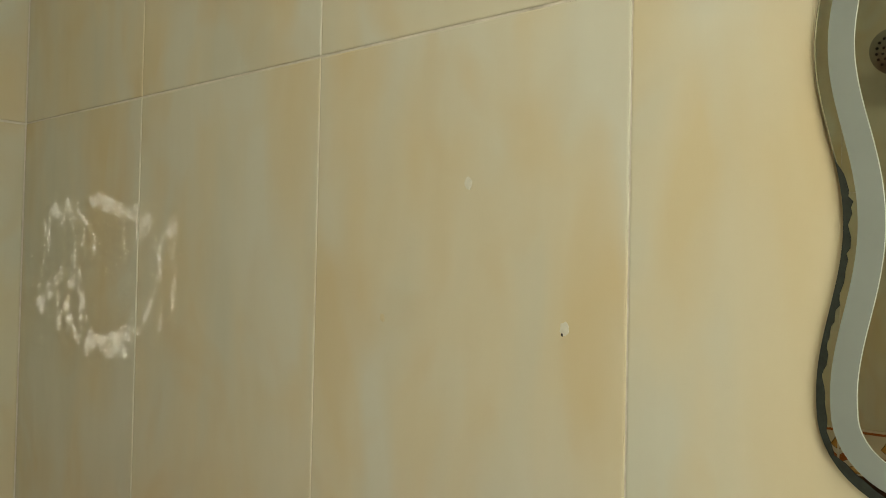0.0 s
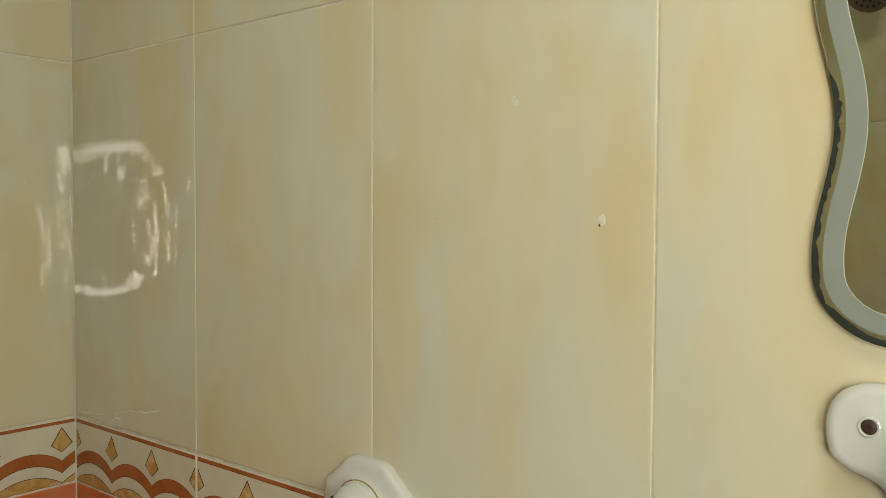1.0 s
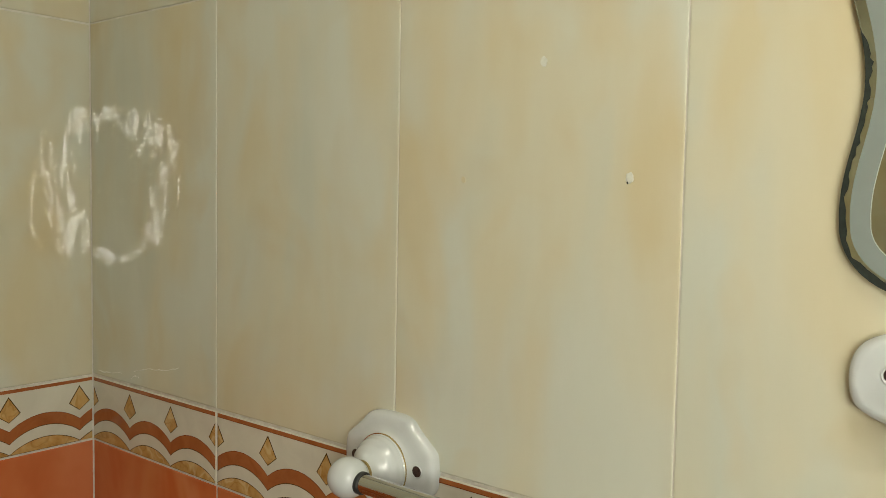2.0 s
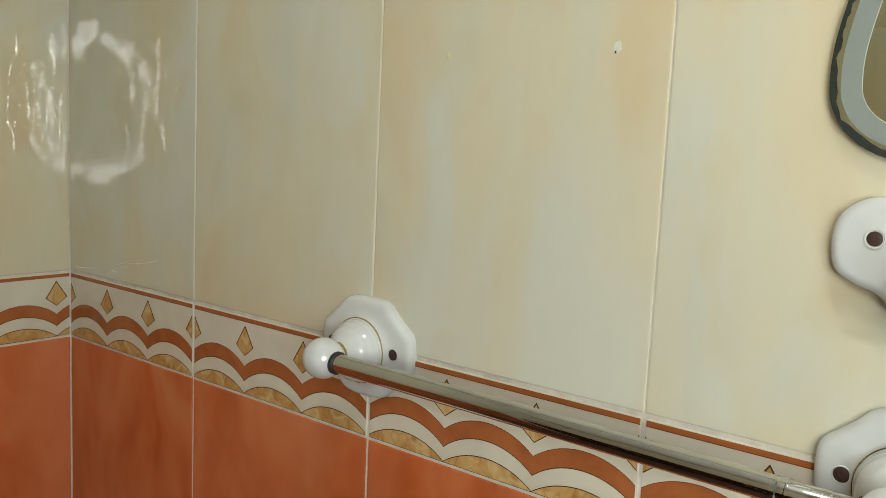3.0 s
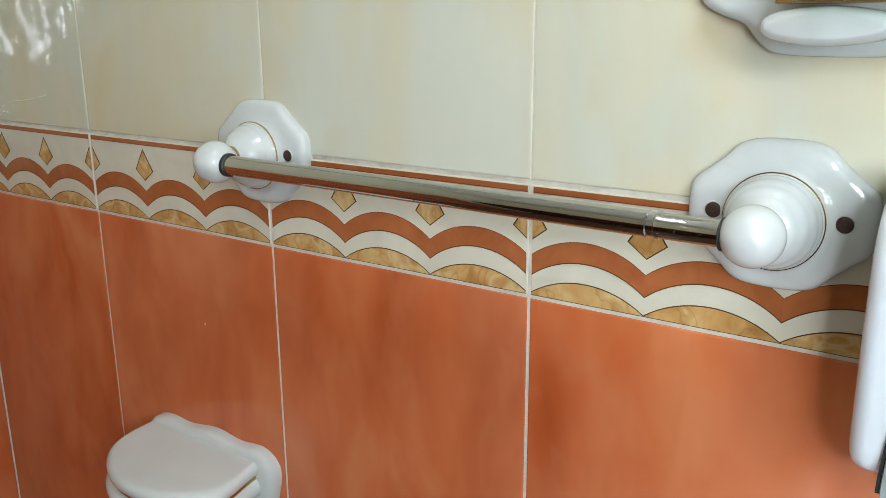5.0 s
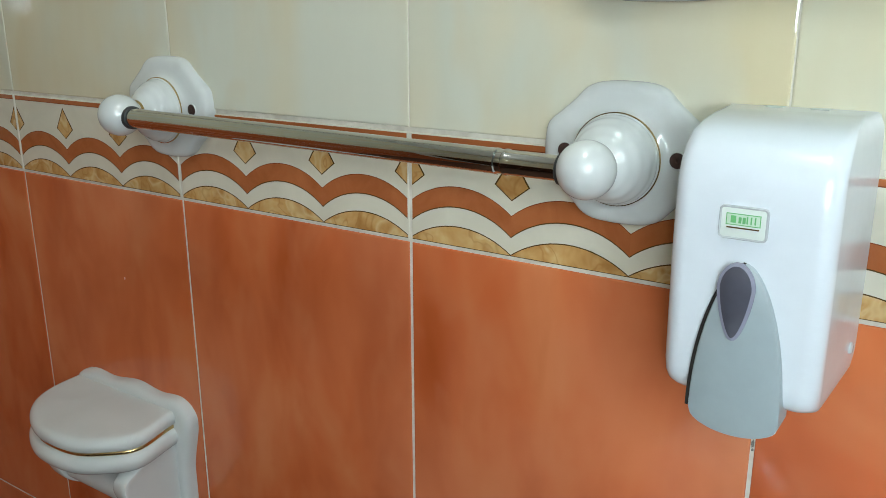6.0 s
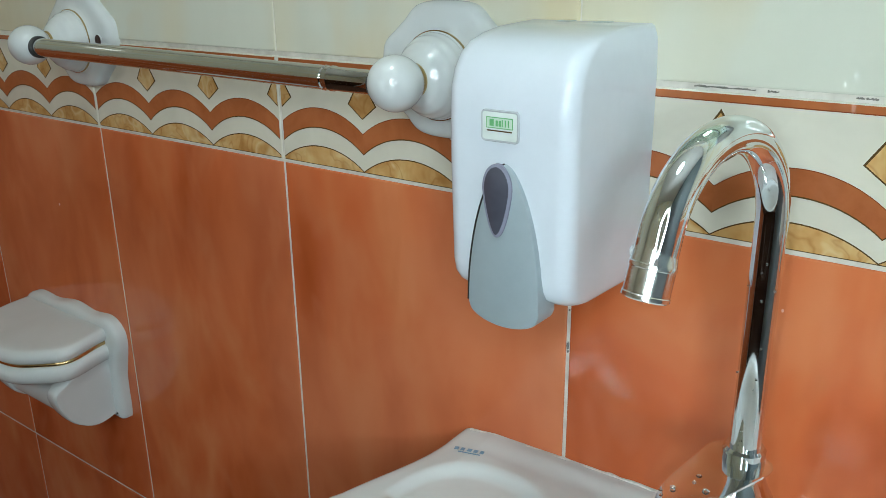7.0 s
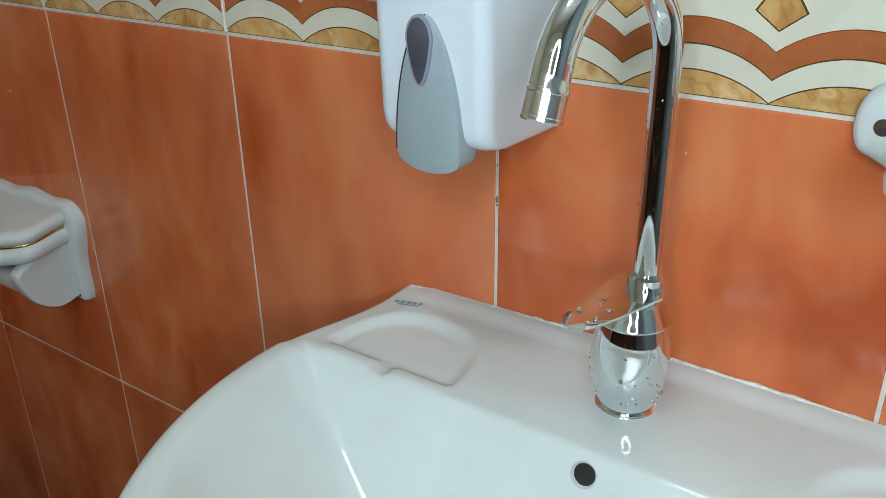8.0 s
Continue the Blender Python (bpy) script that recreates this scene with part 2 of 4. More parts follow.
def smooth_loop(points, steps=6):
    """A closed smooth curve through corner points."""
    out = []
    n = len(points)
    for i in range(n):
        p0, p1, p2, p3 = (Vector((*points[(i + k) % n], 0)) for k in (-1, 0, 1, 2))
        for s in range(steps):
            t = s / steps
            q = 0.5 * (2 * p1 + (p2 - p0) * t + (2 * p0 - 5 * p1 + 4 * p2 - p3) * t * t + (3 * p1 - p0 - 3 * p2 + p3) * t ** 3)
            out.append((q.x, q.y))
    return out


# ---- large structure ----
def slab(name, x0, x1, y0, y1, z0, z1, material, label, category):
    ob = part(name, box(x0, x1, y0, y1, z0, z1), material, smooth=False)
    return tagged(ob, label, category, kind="structure")


DEEP = 0.0013
wall_north = slab("wall_north", -0.1, ROOM_X, DEEP, 0.12, 0, ROOM_Z, GROUT, "tiled bathroom wall, cream above and terracotta below a border", "wall")
wall_west = slab("wall_west", -0.12, -DEEP, ROOM_Y - 0.1, DEEP, 0, ROOM_Z, GROUT, "tiled side wall in cream and terracotta meeting the corner", "wall")
wall_south = slab("wall_south", -0.1, ROOM_X, ROOM_Y - 0.12, ROOM_Y - DEEP, 0, ROOM_Z, GROUT, "tiled wall behind, cream over dark brown added to darken chrome reflections", "wall")
wall_east = slab("wall_east", ROOM_X, ROOM_X + 0.12, ROOM_Y - 0.12, 0.12, 0, ROOM_Z, PLASTER, "plain unseen end wall, grey-blue to tint chrome reflections", "wall")
floor = slab("floor", -0.1, ROOM_X, ROOM_Y - 0.1, 0.1, -0.1, 0.0, FLOOR, "unseen bathroom floor, dark brown to cut bounce light", "floor")
ceiling = slab("ceiling", -0.12, ROOM_X + 0.12, ROOM_Y - 0.12, 0.12, ROOM_Z, ROOM_Z + 0.1, WHITE_PAINT, "plain white painted ceiling", "ceiling")


# ---- ring lamp by which the place is lit ----
def ring_lamp(centre, azimuth, outer=0.315, inner=0.24):
    m = pose(*centre, 0, 0, azimuth)          # its light goes along local -y
    lamp = tagged(empty("ring_lamp", m), "white ring lamp on a slim black stand, lit", "lamp")
    part("housing", lathe([(inner, -0.002), (outer, -0.002), (outer + 0.004, -0.012), (outer, -0.028), (inner, -0.028), (inner - 0.004, -0.012)], 64, axis="y", closed=True), PLASTIC, lamp)
    part("diffuser", lathe([(inner + 0.006, 0.0), (outer - 0.006, 0.0), (outer - 0.006, -0.0015), (inner + 0.006, -0.0015)], 64, axis="y", closed=True), LAMP_GLOW, lamp, "glowing white diffuser")
    low = -centre[2]
    part("pole", tube([(0, 0.03, -outer + 0.01), (0, 0.03, low + 0.25)], 0.009), BLACK, lamp)
    for k in range(3):
        a = 2 * math.pi * k / 3 + 0.5
        part("leg", tube([(0, 0.03, low + 0.3), (0.22 * math.cos(a), 0.03 + 0.22 * math.sin(a), low + 0.008)], 0.007), BLACK, lamp)
    return lamp


LAMP_GLOW = glow("lamp_diffuser", (1.0, 0.97, 0.92), RING_POWER)
CEILING_GLOW = glow("ceiling_diffuser", (1.0, 0.93, 0.82), CEILING_POWER)
ring_lamp((1.95, -1.12, 1.51), -161)

ceiling_lamp = tagged(empty("ceiling_lamp", pose(1.34, -0.55, ROOM_Z)), "round flush ceiling lamp with opal shade, lit", "lamp")
part("base", lathe([(0.16, -0.025), (0.165, -0.012), (0.165, 0.0)], 48), PLASTIC, ceiling_lamp)
part("shade", lathe([(0.02, -0.062), (0.08, -0.057), (0.13, -0.042), (0.15, -0.0255)], 48), CEILING_GLOW, ceiling_lamp)


# ---- towel rail ----
RAIL_Z, RAIL_Y, RAIL_L, RAIL_R, DIP = 1.1905, -0.0705, 0.6645, 1.2122, 0.0038


def rail_outline():
    """An octagon with soft corners and slightly hollow slants."""
    q = [(0.0680, 0.009), (0.0652, 0.0215), (0.0545, 0.0310), (0.0425, 0.0412), (0.0310, 0.0520), (0.0150, 0.0562)]
    ring = q + [(-x, z) for x, z in reversed(q)] + [(-x, -z) for x, z in q] + [(x, -z) for x, z in reversed(q)]
    return smooth_loop(ring, 5)


def bracket_plate(cx, cz, layers):
    """A plate whose outline passes into a circle of 36 mm; layers are (share of the circle, y)."""
    bm = bmesh.new()
    rings = []
    outline = rail_outline()
    n = len(outline)
    for f, y in layers:
        ring = []
        for i, (x, z) in enumerate(outline):
            a = math.atan2(z, x)
            ring.append(bm.verts.new((cx + x + f * (0.034 * math.cos(a) - x), y, cz + z * (1 - f) + f * (0.034 * math.sin(a) - 0.003))))
        rings.append(ring)
    for a, b in zip(rings, rings[1:]):
        for i in range(n):
            bm.faces.new((a[i], a[(i + 1) % n], b[(i + 1) % n], b[i]))
    bm.faces.new(rings[0])
    bm.faces.new(rings[-1])
    return bm


def screw_head(x, y, z, r, parent, name="screw"):
    ob = part(name, lathe([(0.0004, 0.0006), (r * 0.2, 0.0006), (r * 0.28, 0.0010), (r * 0.75, 0.0010), (r, 0.0003), (r, -0.003)], 20, (x, y, z), "y"), SCREW, parent, "dark rusty screw head")
    return ob


def towel_rail():
    rail = tagged(empty("towel_rail", pose(0, 0, 0)), "chrome towel rail between two white ceramic wall brackets", "towel rail")
    for cx, cz in ((RAIL_L, RAIL_Z), (RAIL_R, RAIL_Z - DIP)):
        base = part("bracket", bracket_plate(cx + 0.0013, cz + 0.003, [(0.0, 0.002), (0.0, -0.004), (0.02, -0.0072), (0.07, -0.0098), (0.16, -0.0117), (0.3, -0.0127), (0.5, -0.0131), (0.75, -0.0135), (0.86, -0.0152), (0.95, -0.0172), (1.0, -0.0182)]), CERAMIC, rail, "glossy white ceramic bracket plate")
        part("gold_ring", lathe([(0.0352, 0.0165), (0.0370, 0.0165), (0.0370, 0.0184), (0.0352, 0.0184)], 64, (cx, 0, cz), "y", True), GOLD, base, "thin gold line")
        bell = [(0.0362, 0.010), (0.0362, 0.019)]
        for i in range(41):
            u = i / 40
            bell.append((0.0130 + 0.0222 * (1 - u ** 1.7) ** 0.8 + 0.00022 * math.sin(u * 24), 0.0200 + 0.0285 * u))
        bell.append((0.0128, 0.060))
        part("dome", lathe(bell, 64, (cx, 0, cz), "y"), POLISHED, base)
        part("neck_ring", lathe([(0.0126, 0.0482), (0.0143, 0.0485), (0.0143, 0.0505), (0.0126, 0.0510)], 40, (cx, 0, cz), "y", True), GOLD, base, "thin gold neck ring")
        knob = []
        for i in range(1, 25):
            a = math.pi * i / 25
            knob.append((0.0222 * math.sin(a), -RAIL_Y - 0.0222 * 1.03 * math.cos(a)))
        part("knob", lathe(knob, 48, (cx, 0, cz), "y"), POLISHED, base, "round white ceramic knob")
        for sx in (-0.0452, 0.0482):
            part("screw_hole", lathe([(0.0060, 0.011), (0.0061, 0.0138), (0.0066, 0.0143), (0.0073, 0.0136), (0.0073, 0.009)], 24, (cx + sx, 0, cz + 0.003), "y", True), CERAMIC, base)
            screw_head(cx + sx, -0.0138, cz + 0.003, 0.0061, base)
    slope = math.atan2(DIP, RAIL_R - RAIL_L)
    m = Matrix.Translation((RAIL_L, RAIL_Y, RAIL_Z - 0.0012)) @ Matrix.Rotation(slope, 4, "Y")
    length = RAIL_R - RAIL_L
    part("tube", tube([(0.017, 0, 0), (length - 0.075, 0, 0)], 0.0102, 40), STEEL, rail, "polished steel tube", m=m)
    part("sleeve", lathe([(0.0094, 0.0), (0.0105, 0.0008), (0.0105, 0.0025), (0.0096, 0.0035), (0.0096, 0.0085), (0.0105, 0.0095), (0.0105, 0.0115), (0.0098, 0.0125), (0.0098, 0.058)], 40, (length - 0.077, 0, 0), "x"), STEEL, rail, m=m)
    for x0, x1 in ((0.0165, 0.024), (length - 0.0215, length - 0.0175)):
        part("collar", tube([(x0, 0, 0), (x0 + 0.001, 0, 0), (x1 - 0.001, 0, 0), (x1, 0, 0)], [0.0110, 0.0122, 0.0122, 0.0110], 40), BLACK, rail, "black rubber collar", m=m)


towel_rail()


# ---- soap dispenser ----
def soap_dispenser():
    x0, x1, z0, z1 = 1.291, 1.392, 1.0465, 1.2335
    cx = (x0 + x1) / 2
    top = tagged(empty("soap_dispenser", pose(cx, 0, z0)), "white plastic soap dispenser with grey push lever, on the wall", "soap dispenser")
    inv = Matrix.Translation((-cx, 0, -z0))
    # body: rounded cross-sections from foot to head
    bm = bmesh.new()
    rings = []
    n = 12

    def section(z, depth, half, r):
        pts = [(-half - 0.0042, 0.0)]
        for k in range(n + 1):
            a = math.pi + math.pi / 2 * k / n
            pts.append((-half + r + r * math.cos(a), -depth + r + r * math.sin(a)))
        for k in range(n + 1):
            a = 1.5 * math.pi + math.pi / 2 * k / n
            pts.append((half - r + r * math.cos(a), -depth + r + r * math.sin(a)))
        pts.append((half + 0.0042, 0.0))
        return [bm.verts.new((cx + x, y, z)) for x, y in pts]

    H = z1 - z0
    for f, depth, half, r in ((0.0, 0.078, 0.0450, 0.014), (0.006, 0.089, 0.0472, 0.014), (0.02, 0.0985, 0.0486, 0.014), (0.045, 0.1052, 0.0492, 0.0135), (0.08, 0.1092, 0.0500, 0.013), (0.13, 0.1107, 0.0504, 0.0125), (0.5, 0.1127, 0.0505, 0.012), (0.72, 0.1132, 0.0503, 0.012),
                              (0.80, 0.1122, 0.0502, 0.012), (0.86, 0.1088, 0.0499, 0.012), (0.91, 0.1023, 0.0496, 0.012), (0.95, 0.0925, 0.0490, 0.0125), (0.975, 0.080, 0.0475, 0.014), (0.992, 0.061, 0.0462, 0.014), (1.0, 0.038, 0.0440, 0.015)):
        rings.append(section(z0 + H * f, depth, half, r))
    for a, b in zip(rings, rings[1:]):
        for i in range(len(a)):
            bm.faces.new((a[i], a[(i + 1) % len(a)], b[(i + 1) % len(b)], b[i]))
    bm.faces.new(rings[0])
    bm.faces.new(rings[-1])
    bmesh.ops.transform(bm, matrix=inv, verts=bm.verts)
    body = part("body", bm, PLASTIC, top)

    def arch(width, zlow, ztop, low_round=0.0):
        pts = []
        h = ztop - zlow
        for i in range(33):
            s = -1 + 2 * i / 32
            pts.append((cx + 0.0012 + width * s, zlow - low_round * math.sqrt(1 - s * s)))
        for i in range(1, 48):
            s = i / 48
            wv = width * (1 - s ** 2.0) ** 0.62
            pts.append((cx + 0.0012 + wv, zlow + h * s))
        pts.append((cx + 0.0012, ztop))
        for i in range(47, 0, -1):
            s = i / 48
            wv = width * (1 - s ** 2.0) ** 0.62
            pts.append((cx + 0.0012 - wv, zlow + h * s))
        return pts

    def layer(pts, layers):
        b = prism(pts, layers)
        bmesh.ops.transform(b, matrix=inv, verts=b.verts)
        return b

    # thin dark plate stands in for the shade in the gap behind the lever
    part("recess", layer([(x - 0.0020, z) for x, z in arch(0.0300, 1.0440, 1.1486)], [(0, -0.10000), (0.0002, -0.11340)]), DARK, top, "dark plate for the shaded gap round the lever")
    lever = part("lever", layer(arch(0.0292, 1.0440, 1.1480, 0.0136), [(0, -0.09400), (0, -0.11440), (0.0005, -0.11580), (0.0014, -0.11630)]), GREY, top, "grey push lever")
    drop = []
    for i in range(40):
        a = 2 * math.pi * i / 40
        zz = math.sin(a)
        drop.append((cx - 0.0034 + 0.0108 * math.cos(a) * (1 if zz > 0 else (1 + zz * 0.28)), 1.131 + (0.0165 if zz > 0 else 0.033) * zz))
    rim = layer(drop, [(-0.001, -0.11500), (-0.001, -0.11770), (0.0008, -0.11830)])
    part("window_rim", rim, simple("lilac_grey_rim", (0.25, 0.25, 0.32), 0.15), lever)
    part("window", layer(drop, [(0.0010, -0.11600), (0.0011, -0.11870), (0.0014, -0.11890)]), SMOKE, lever, "smoky level window")
    lab = []
    for sx, sz, a0 in ((1, 1, 0), (-1, 1, 90), (-1, -1, 180), (1, -1, 270)):
        for k in range(5):
            a = radians(a0 + 22.5 * k)
            lab.append((1.3378 + sx * 0.0118 + 0.0025 * math.cos(a), 1.1730 + sz * 0.0075 + 0.0025 * math.sin(a)))
    part("badge_rim", layer(lab, [(-0.0007, -0.11070), (-0.0007, -0.11370), (-0.0002, -0.11480), (0.0006, -0.11450)]), SILVER, top, "silvery badge rim")
    part("badge", layer(lab, [(0.0004, -0.11070), (0.0005, -0.11440), (0.001, -0.11455)]), LABEL, top, "small pale badge")
    part("badge_mark", layer([(1.3273, 1.1715), (1.3483, 1.1715), (1.3483, 1.1790), (1.3273, 1.1790)], [(0, -0.11370), (0, -0.11475)]), GREEN, top, "green outlined mark")
    part("badge_field", layer([(1.3279, 1.1721), (1.3477, 1.1721), (1.3477, 1.1784), (1.3279, 1.1784)], [(0, -0.11400), (0, -0.11485)]), PALE_GREEN, top, "pale green field")
    for k, w in enumerate((0.0024, 0.0009, 0.0018, 0.0019, 0.0009, 0.0009, 0.0009)):
        x = 1.3302 + k * 0.0024
        top_z = 1.1776 - 0.0007 * (k in (2, 3))
        part("badge_bar", layer([(x, 1.1730), (x + w, 1.1730), (x + w, top_z), (x, top_z)], [(0, -0.11420), (0, -0.11500)]), GREEN, top)
    part("badge_line", layer([(1.3279, 1.1695), (1.3476, 1.1695), (1.3476, 1.1704), (1.3279, 1.1704)], [(0, -0.11370), (0, -0.11485)]), INK, top)
    lock = lathe([(0.0002, 0.0022), (0.0030, 0.0022), (0.0042, 0.0012), (0.0045, -0.004)], 24, (0, 0, 0), "x")
    part("lock_button", lock, SILVER, top, "silver lock button", m=pose(x1 + 0.0030 - cx, -0.021, 1.0720 - z0))
    for dx in (-0.016, 0.014):
        part("clip", layer([(cx + dx - 0.006, 1.2325), (cx + dx + 0.006, 1.2325), (cx + dx + 0.006, 1.2340), (cx + dx - 0.006, 1.2340)], [(0, -0.002), (0, -0.012)]), GREY, top)


soap_dispenser()


# ---- washbasin ----
SX, DECK = 1.507, 0.8535


def basin_half(y):
    """Half the washbasin's width at y (0 at the wall)."""
    if y > -0.18:
        t = max(0.0, min(1.0, (-y - 0.03) / 0.15))
        return 0.2845 + (0.3145 - 0.2845) * t * t * (3 - 2 * t)
    return 0.3145 * math.sqrt(max(0.0, 1 - ((y + 0.18) / 0.322) ** 2))


def ramp01(t):
    t = max(0.0, min(1.0, t))
    return t * t * (3 - 2 * t)


def basin_height(x, y, edge):
    """Top surface of the washbasin; edge: distance to its outline."""
    u, v = abs(x - SX), y
    crown = max(0.0, 1 - (u / 0.285) ** 2)
    z = DECK + 0.004 * crown * ramp01((y + 0.16) / 0.06)
    # soft raised rim at the wall
    z += 0.0040 * (1 - min(1.0, u / 0.290) ** 4) * ramp01((y + 0.030) / 0.022)
    # bowl
    back = max(0.0, -0.138 - v) / 0.135
    if v < -0.18:
        k = math.hypot(u / 0.300, (v + 0.18) / 0.300)
        side = max(0.0, 1 - k) * 0.300 / 0.240
    else:
        side = max(0.0, 0.300 - 0.10 * max(0.0, v + 0.18) - u) / 0.240
    back, side = min(1.0, back), min(1.0, side)
    h_back = 0.135 * (1 - (1 - back) ** 1.8) * ramp01(back / 0.16)
    h_side = 0.135 * (1 - (1 - side) ** 1.5) * ramp01(side / 0.16)
    w = 0.016
    z -= 0.5 * (h_back + h_side - math.sqrt((h_back - h_side) ** 2 + (w * min(1.0, (h_back + h_side) / 0.03)) ** 2))
    # soap hollows
    du = (u - 0.204) / 0.072
    dv = (v + 0.129) / 0.088
    if dv > -0.05:
        s = abs(du) ** 2.4 + abs(dv) ** 2.4
        z -= 0.0070 * ramp01((1 - s) / 0.42) * ramp01((v + 0.1345) / 0.014)
    g = math.hypot((u - 0.203) / 0.012, (v + 0.1355) / 0.013)
    z -= 0.0045 * ramp01(1.25 - g)
    # rounded outer edge
    r = 0.014
    if edge < r:
        d = r - edge
        z -= (r - math.sqrt(max(0.0, r * r - d * d))) * 0.9
    return z


def washbasin():
    basin = tagged(empty("washbasin", pose(SX, 0, DECK)), "white ceramic washbasin with soap hollow, hung on the tiled wall", "washbasin")
    bm = bmesh.new()
    NX, NY = 240, 200
    depth = 0.501
    rows = []
    for j in range(NY + 1):
        y = -depth * (j / NY) ** 1.2
        half = max(basin_half(y), 0.004)
        row = []
        for i in range(NX + 1):
            s = -1 + 2 * i / NX
            s = math.copysign(1 - (1 - abs(s)) ** 1.25, s)
            x = SX + half * s
            edge = min(half - abs(x - SX), (depth + 0.001 + y) * 1.0)
            if y < -0.18:
                k = math.hypot((x - SX) / 0.3145, (y + 0.18) / 0.322)
                edge = min(edge, (1 - k) * 0.31)
            row.append(bm.verts.new((x - SX, y, basin_height(x, y, edge) - DECK)))
        rows.append(row)
    for a, b in zip(rows, rows[1:]):
        for i in range(NX):
            bm.faces.new((a[i], a[i + 1], b[i + 1], b[i]))
    loop = [r[0] for r in rows] + rows[-1][1:-1] + [r[-1] for r in reversed(rows)] + list(reversed(rows[0][1:-1]))
    prev = loop
    for drop, k in ((0.03, 1.0), (0.06, 0.97), (0.13, 0.80), (0.18, 0.55), (0.20, 0.3)):
        cur = [bm.verts.new((v.co.x * k, v.co.y * k, -0.014 - drop)) for v in loop]
        n = len(loop)
        for i in range(n):
            bm.faces.new((prev[i], prev[(i + 1) % n], cur[(i + 1) % n], cur[i]))
        prev = cur
    bm.faces.new(prev)
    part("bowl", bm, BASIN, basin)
    # overflow on the bowl's back slope; discs paint its shaded hole and shaded glazed lip
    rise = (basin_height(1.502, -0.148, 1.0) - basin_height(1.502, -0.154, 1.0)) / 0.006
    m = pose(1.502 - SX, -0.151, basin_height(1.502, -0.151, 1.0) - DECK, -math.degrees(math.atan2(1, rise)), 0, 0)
    part("overflow", lathe([(0.0004, 0.0006), (0.0070, 0.0007), (0.0092, 0.0011), (0.0098, 0.0011), (0.0101, 0.0007), (0.0102, -0.004)], 40, axis="y"), SILVER, basin, "grey disc for the shaded overflow lip", m=m)
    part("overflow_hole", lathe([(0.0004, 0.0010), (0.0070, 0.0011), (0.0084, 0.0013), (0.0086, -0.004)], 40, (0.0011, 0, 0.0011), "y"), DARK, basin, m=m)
    part("drain", lathe([(0.0005, 0.003), (0.012, 0.003), (0.02, 0.004), (0.023, 0.002), (0.023, -0.006)], 40, (0, -0.29, basin_height(SX, -0.29, 1.0) - DECK)), CHROME, basin, "chrome drain")
    # small blue maker's mark as plain bars
    tilt = pose(1.2435 - SX, -0.0405, basin_height(1.256, -0.038, 1.0) - DECK + 0.0002, 0, -1.5, 14)
    for k, w in enumerate((0.0045, 0.004, 0.005, 0.0045, 0.004)):
        part("mark_bar", box(k * 0.0062, k * 0.0062 + w * 0.85, 0, 0.0042, -0.0002, 0.0002), BLUE, basin, "blue printed mark", False, m=tilt)
    part("mark_line", box(0.005, 0.026, -0.0032, -0.0022, -0.0002, 0.0002), BLUE, basin, smooth=False, m=tilt)
    return basin


washbasin()


def silicone():
    pts = []
    rng = random.Random(4)
    for i in range(61):
        x = SX - 0.272 + 0.544 * i / 60
        pts.append((x, -0.0015 + rng.uniform(-0.0005, 0.0005), DECK + 0.0005 + 0.0075 * (1 - ((x - SX) / 0.287) ** 2) + rng.uniform(-0.0004, 0.0006)))
    ob = part("silicone_joint", tube(pts, [0.0018 + rng.uniform(-0.0003, 0.0006) for _ in pts], 8), simple("aged_silicone", (0.62, 0.60, 0.56), 0.4, 0, 0.25, 120.0))
    tagged(ob, "uneven white silicone bead between basin and tiles", "sealant", kind="structure")


silicone()


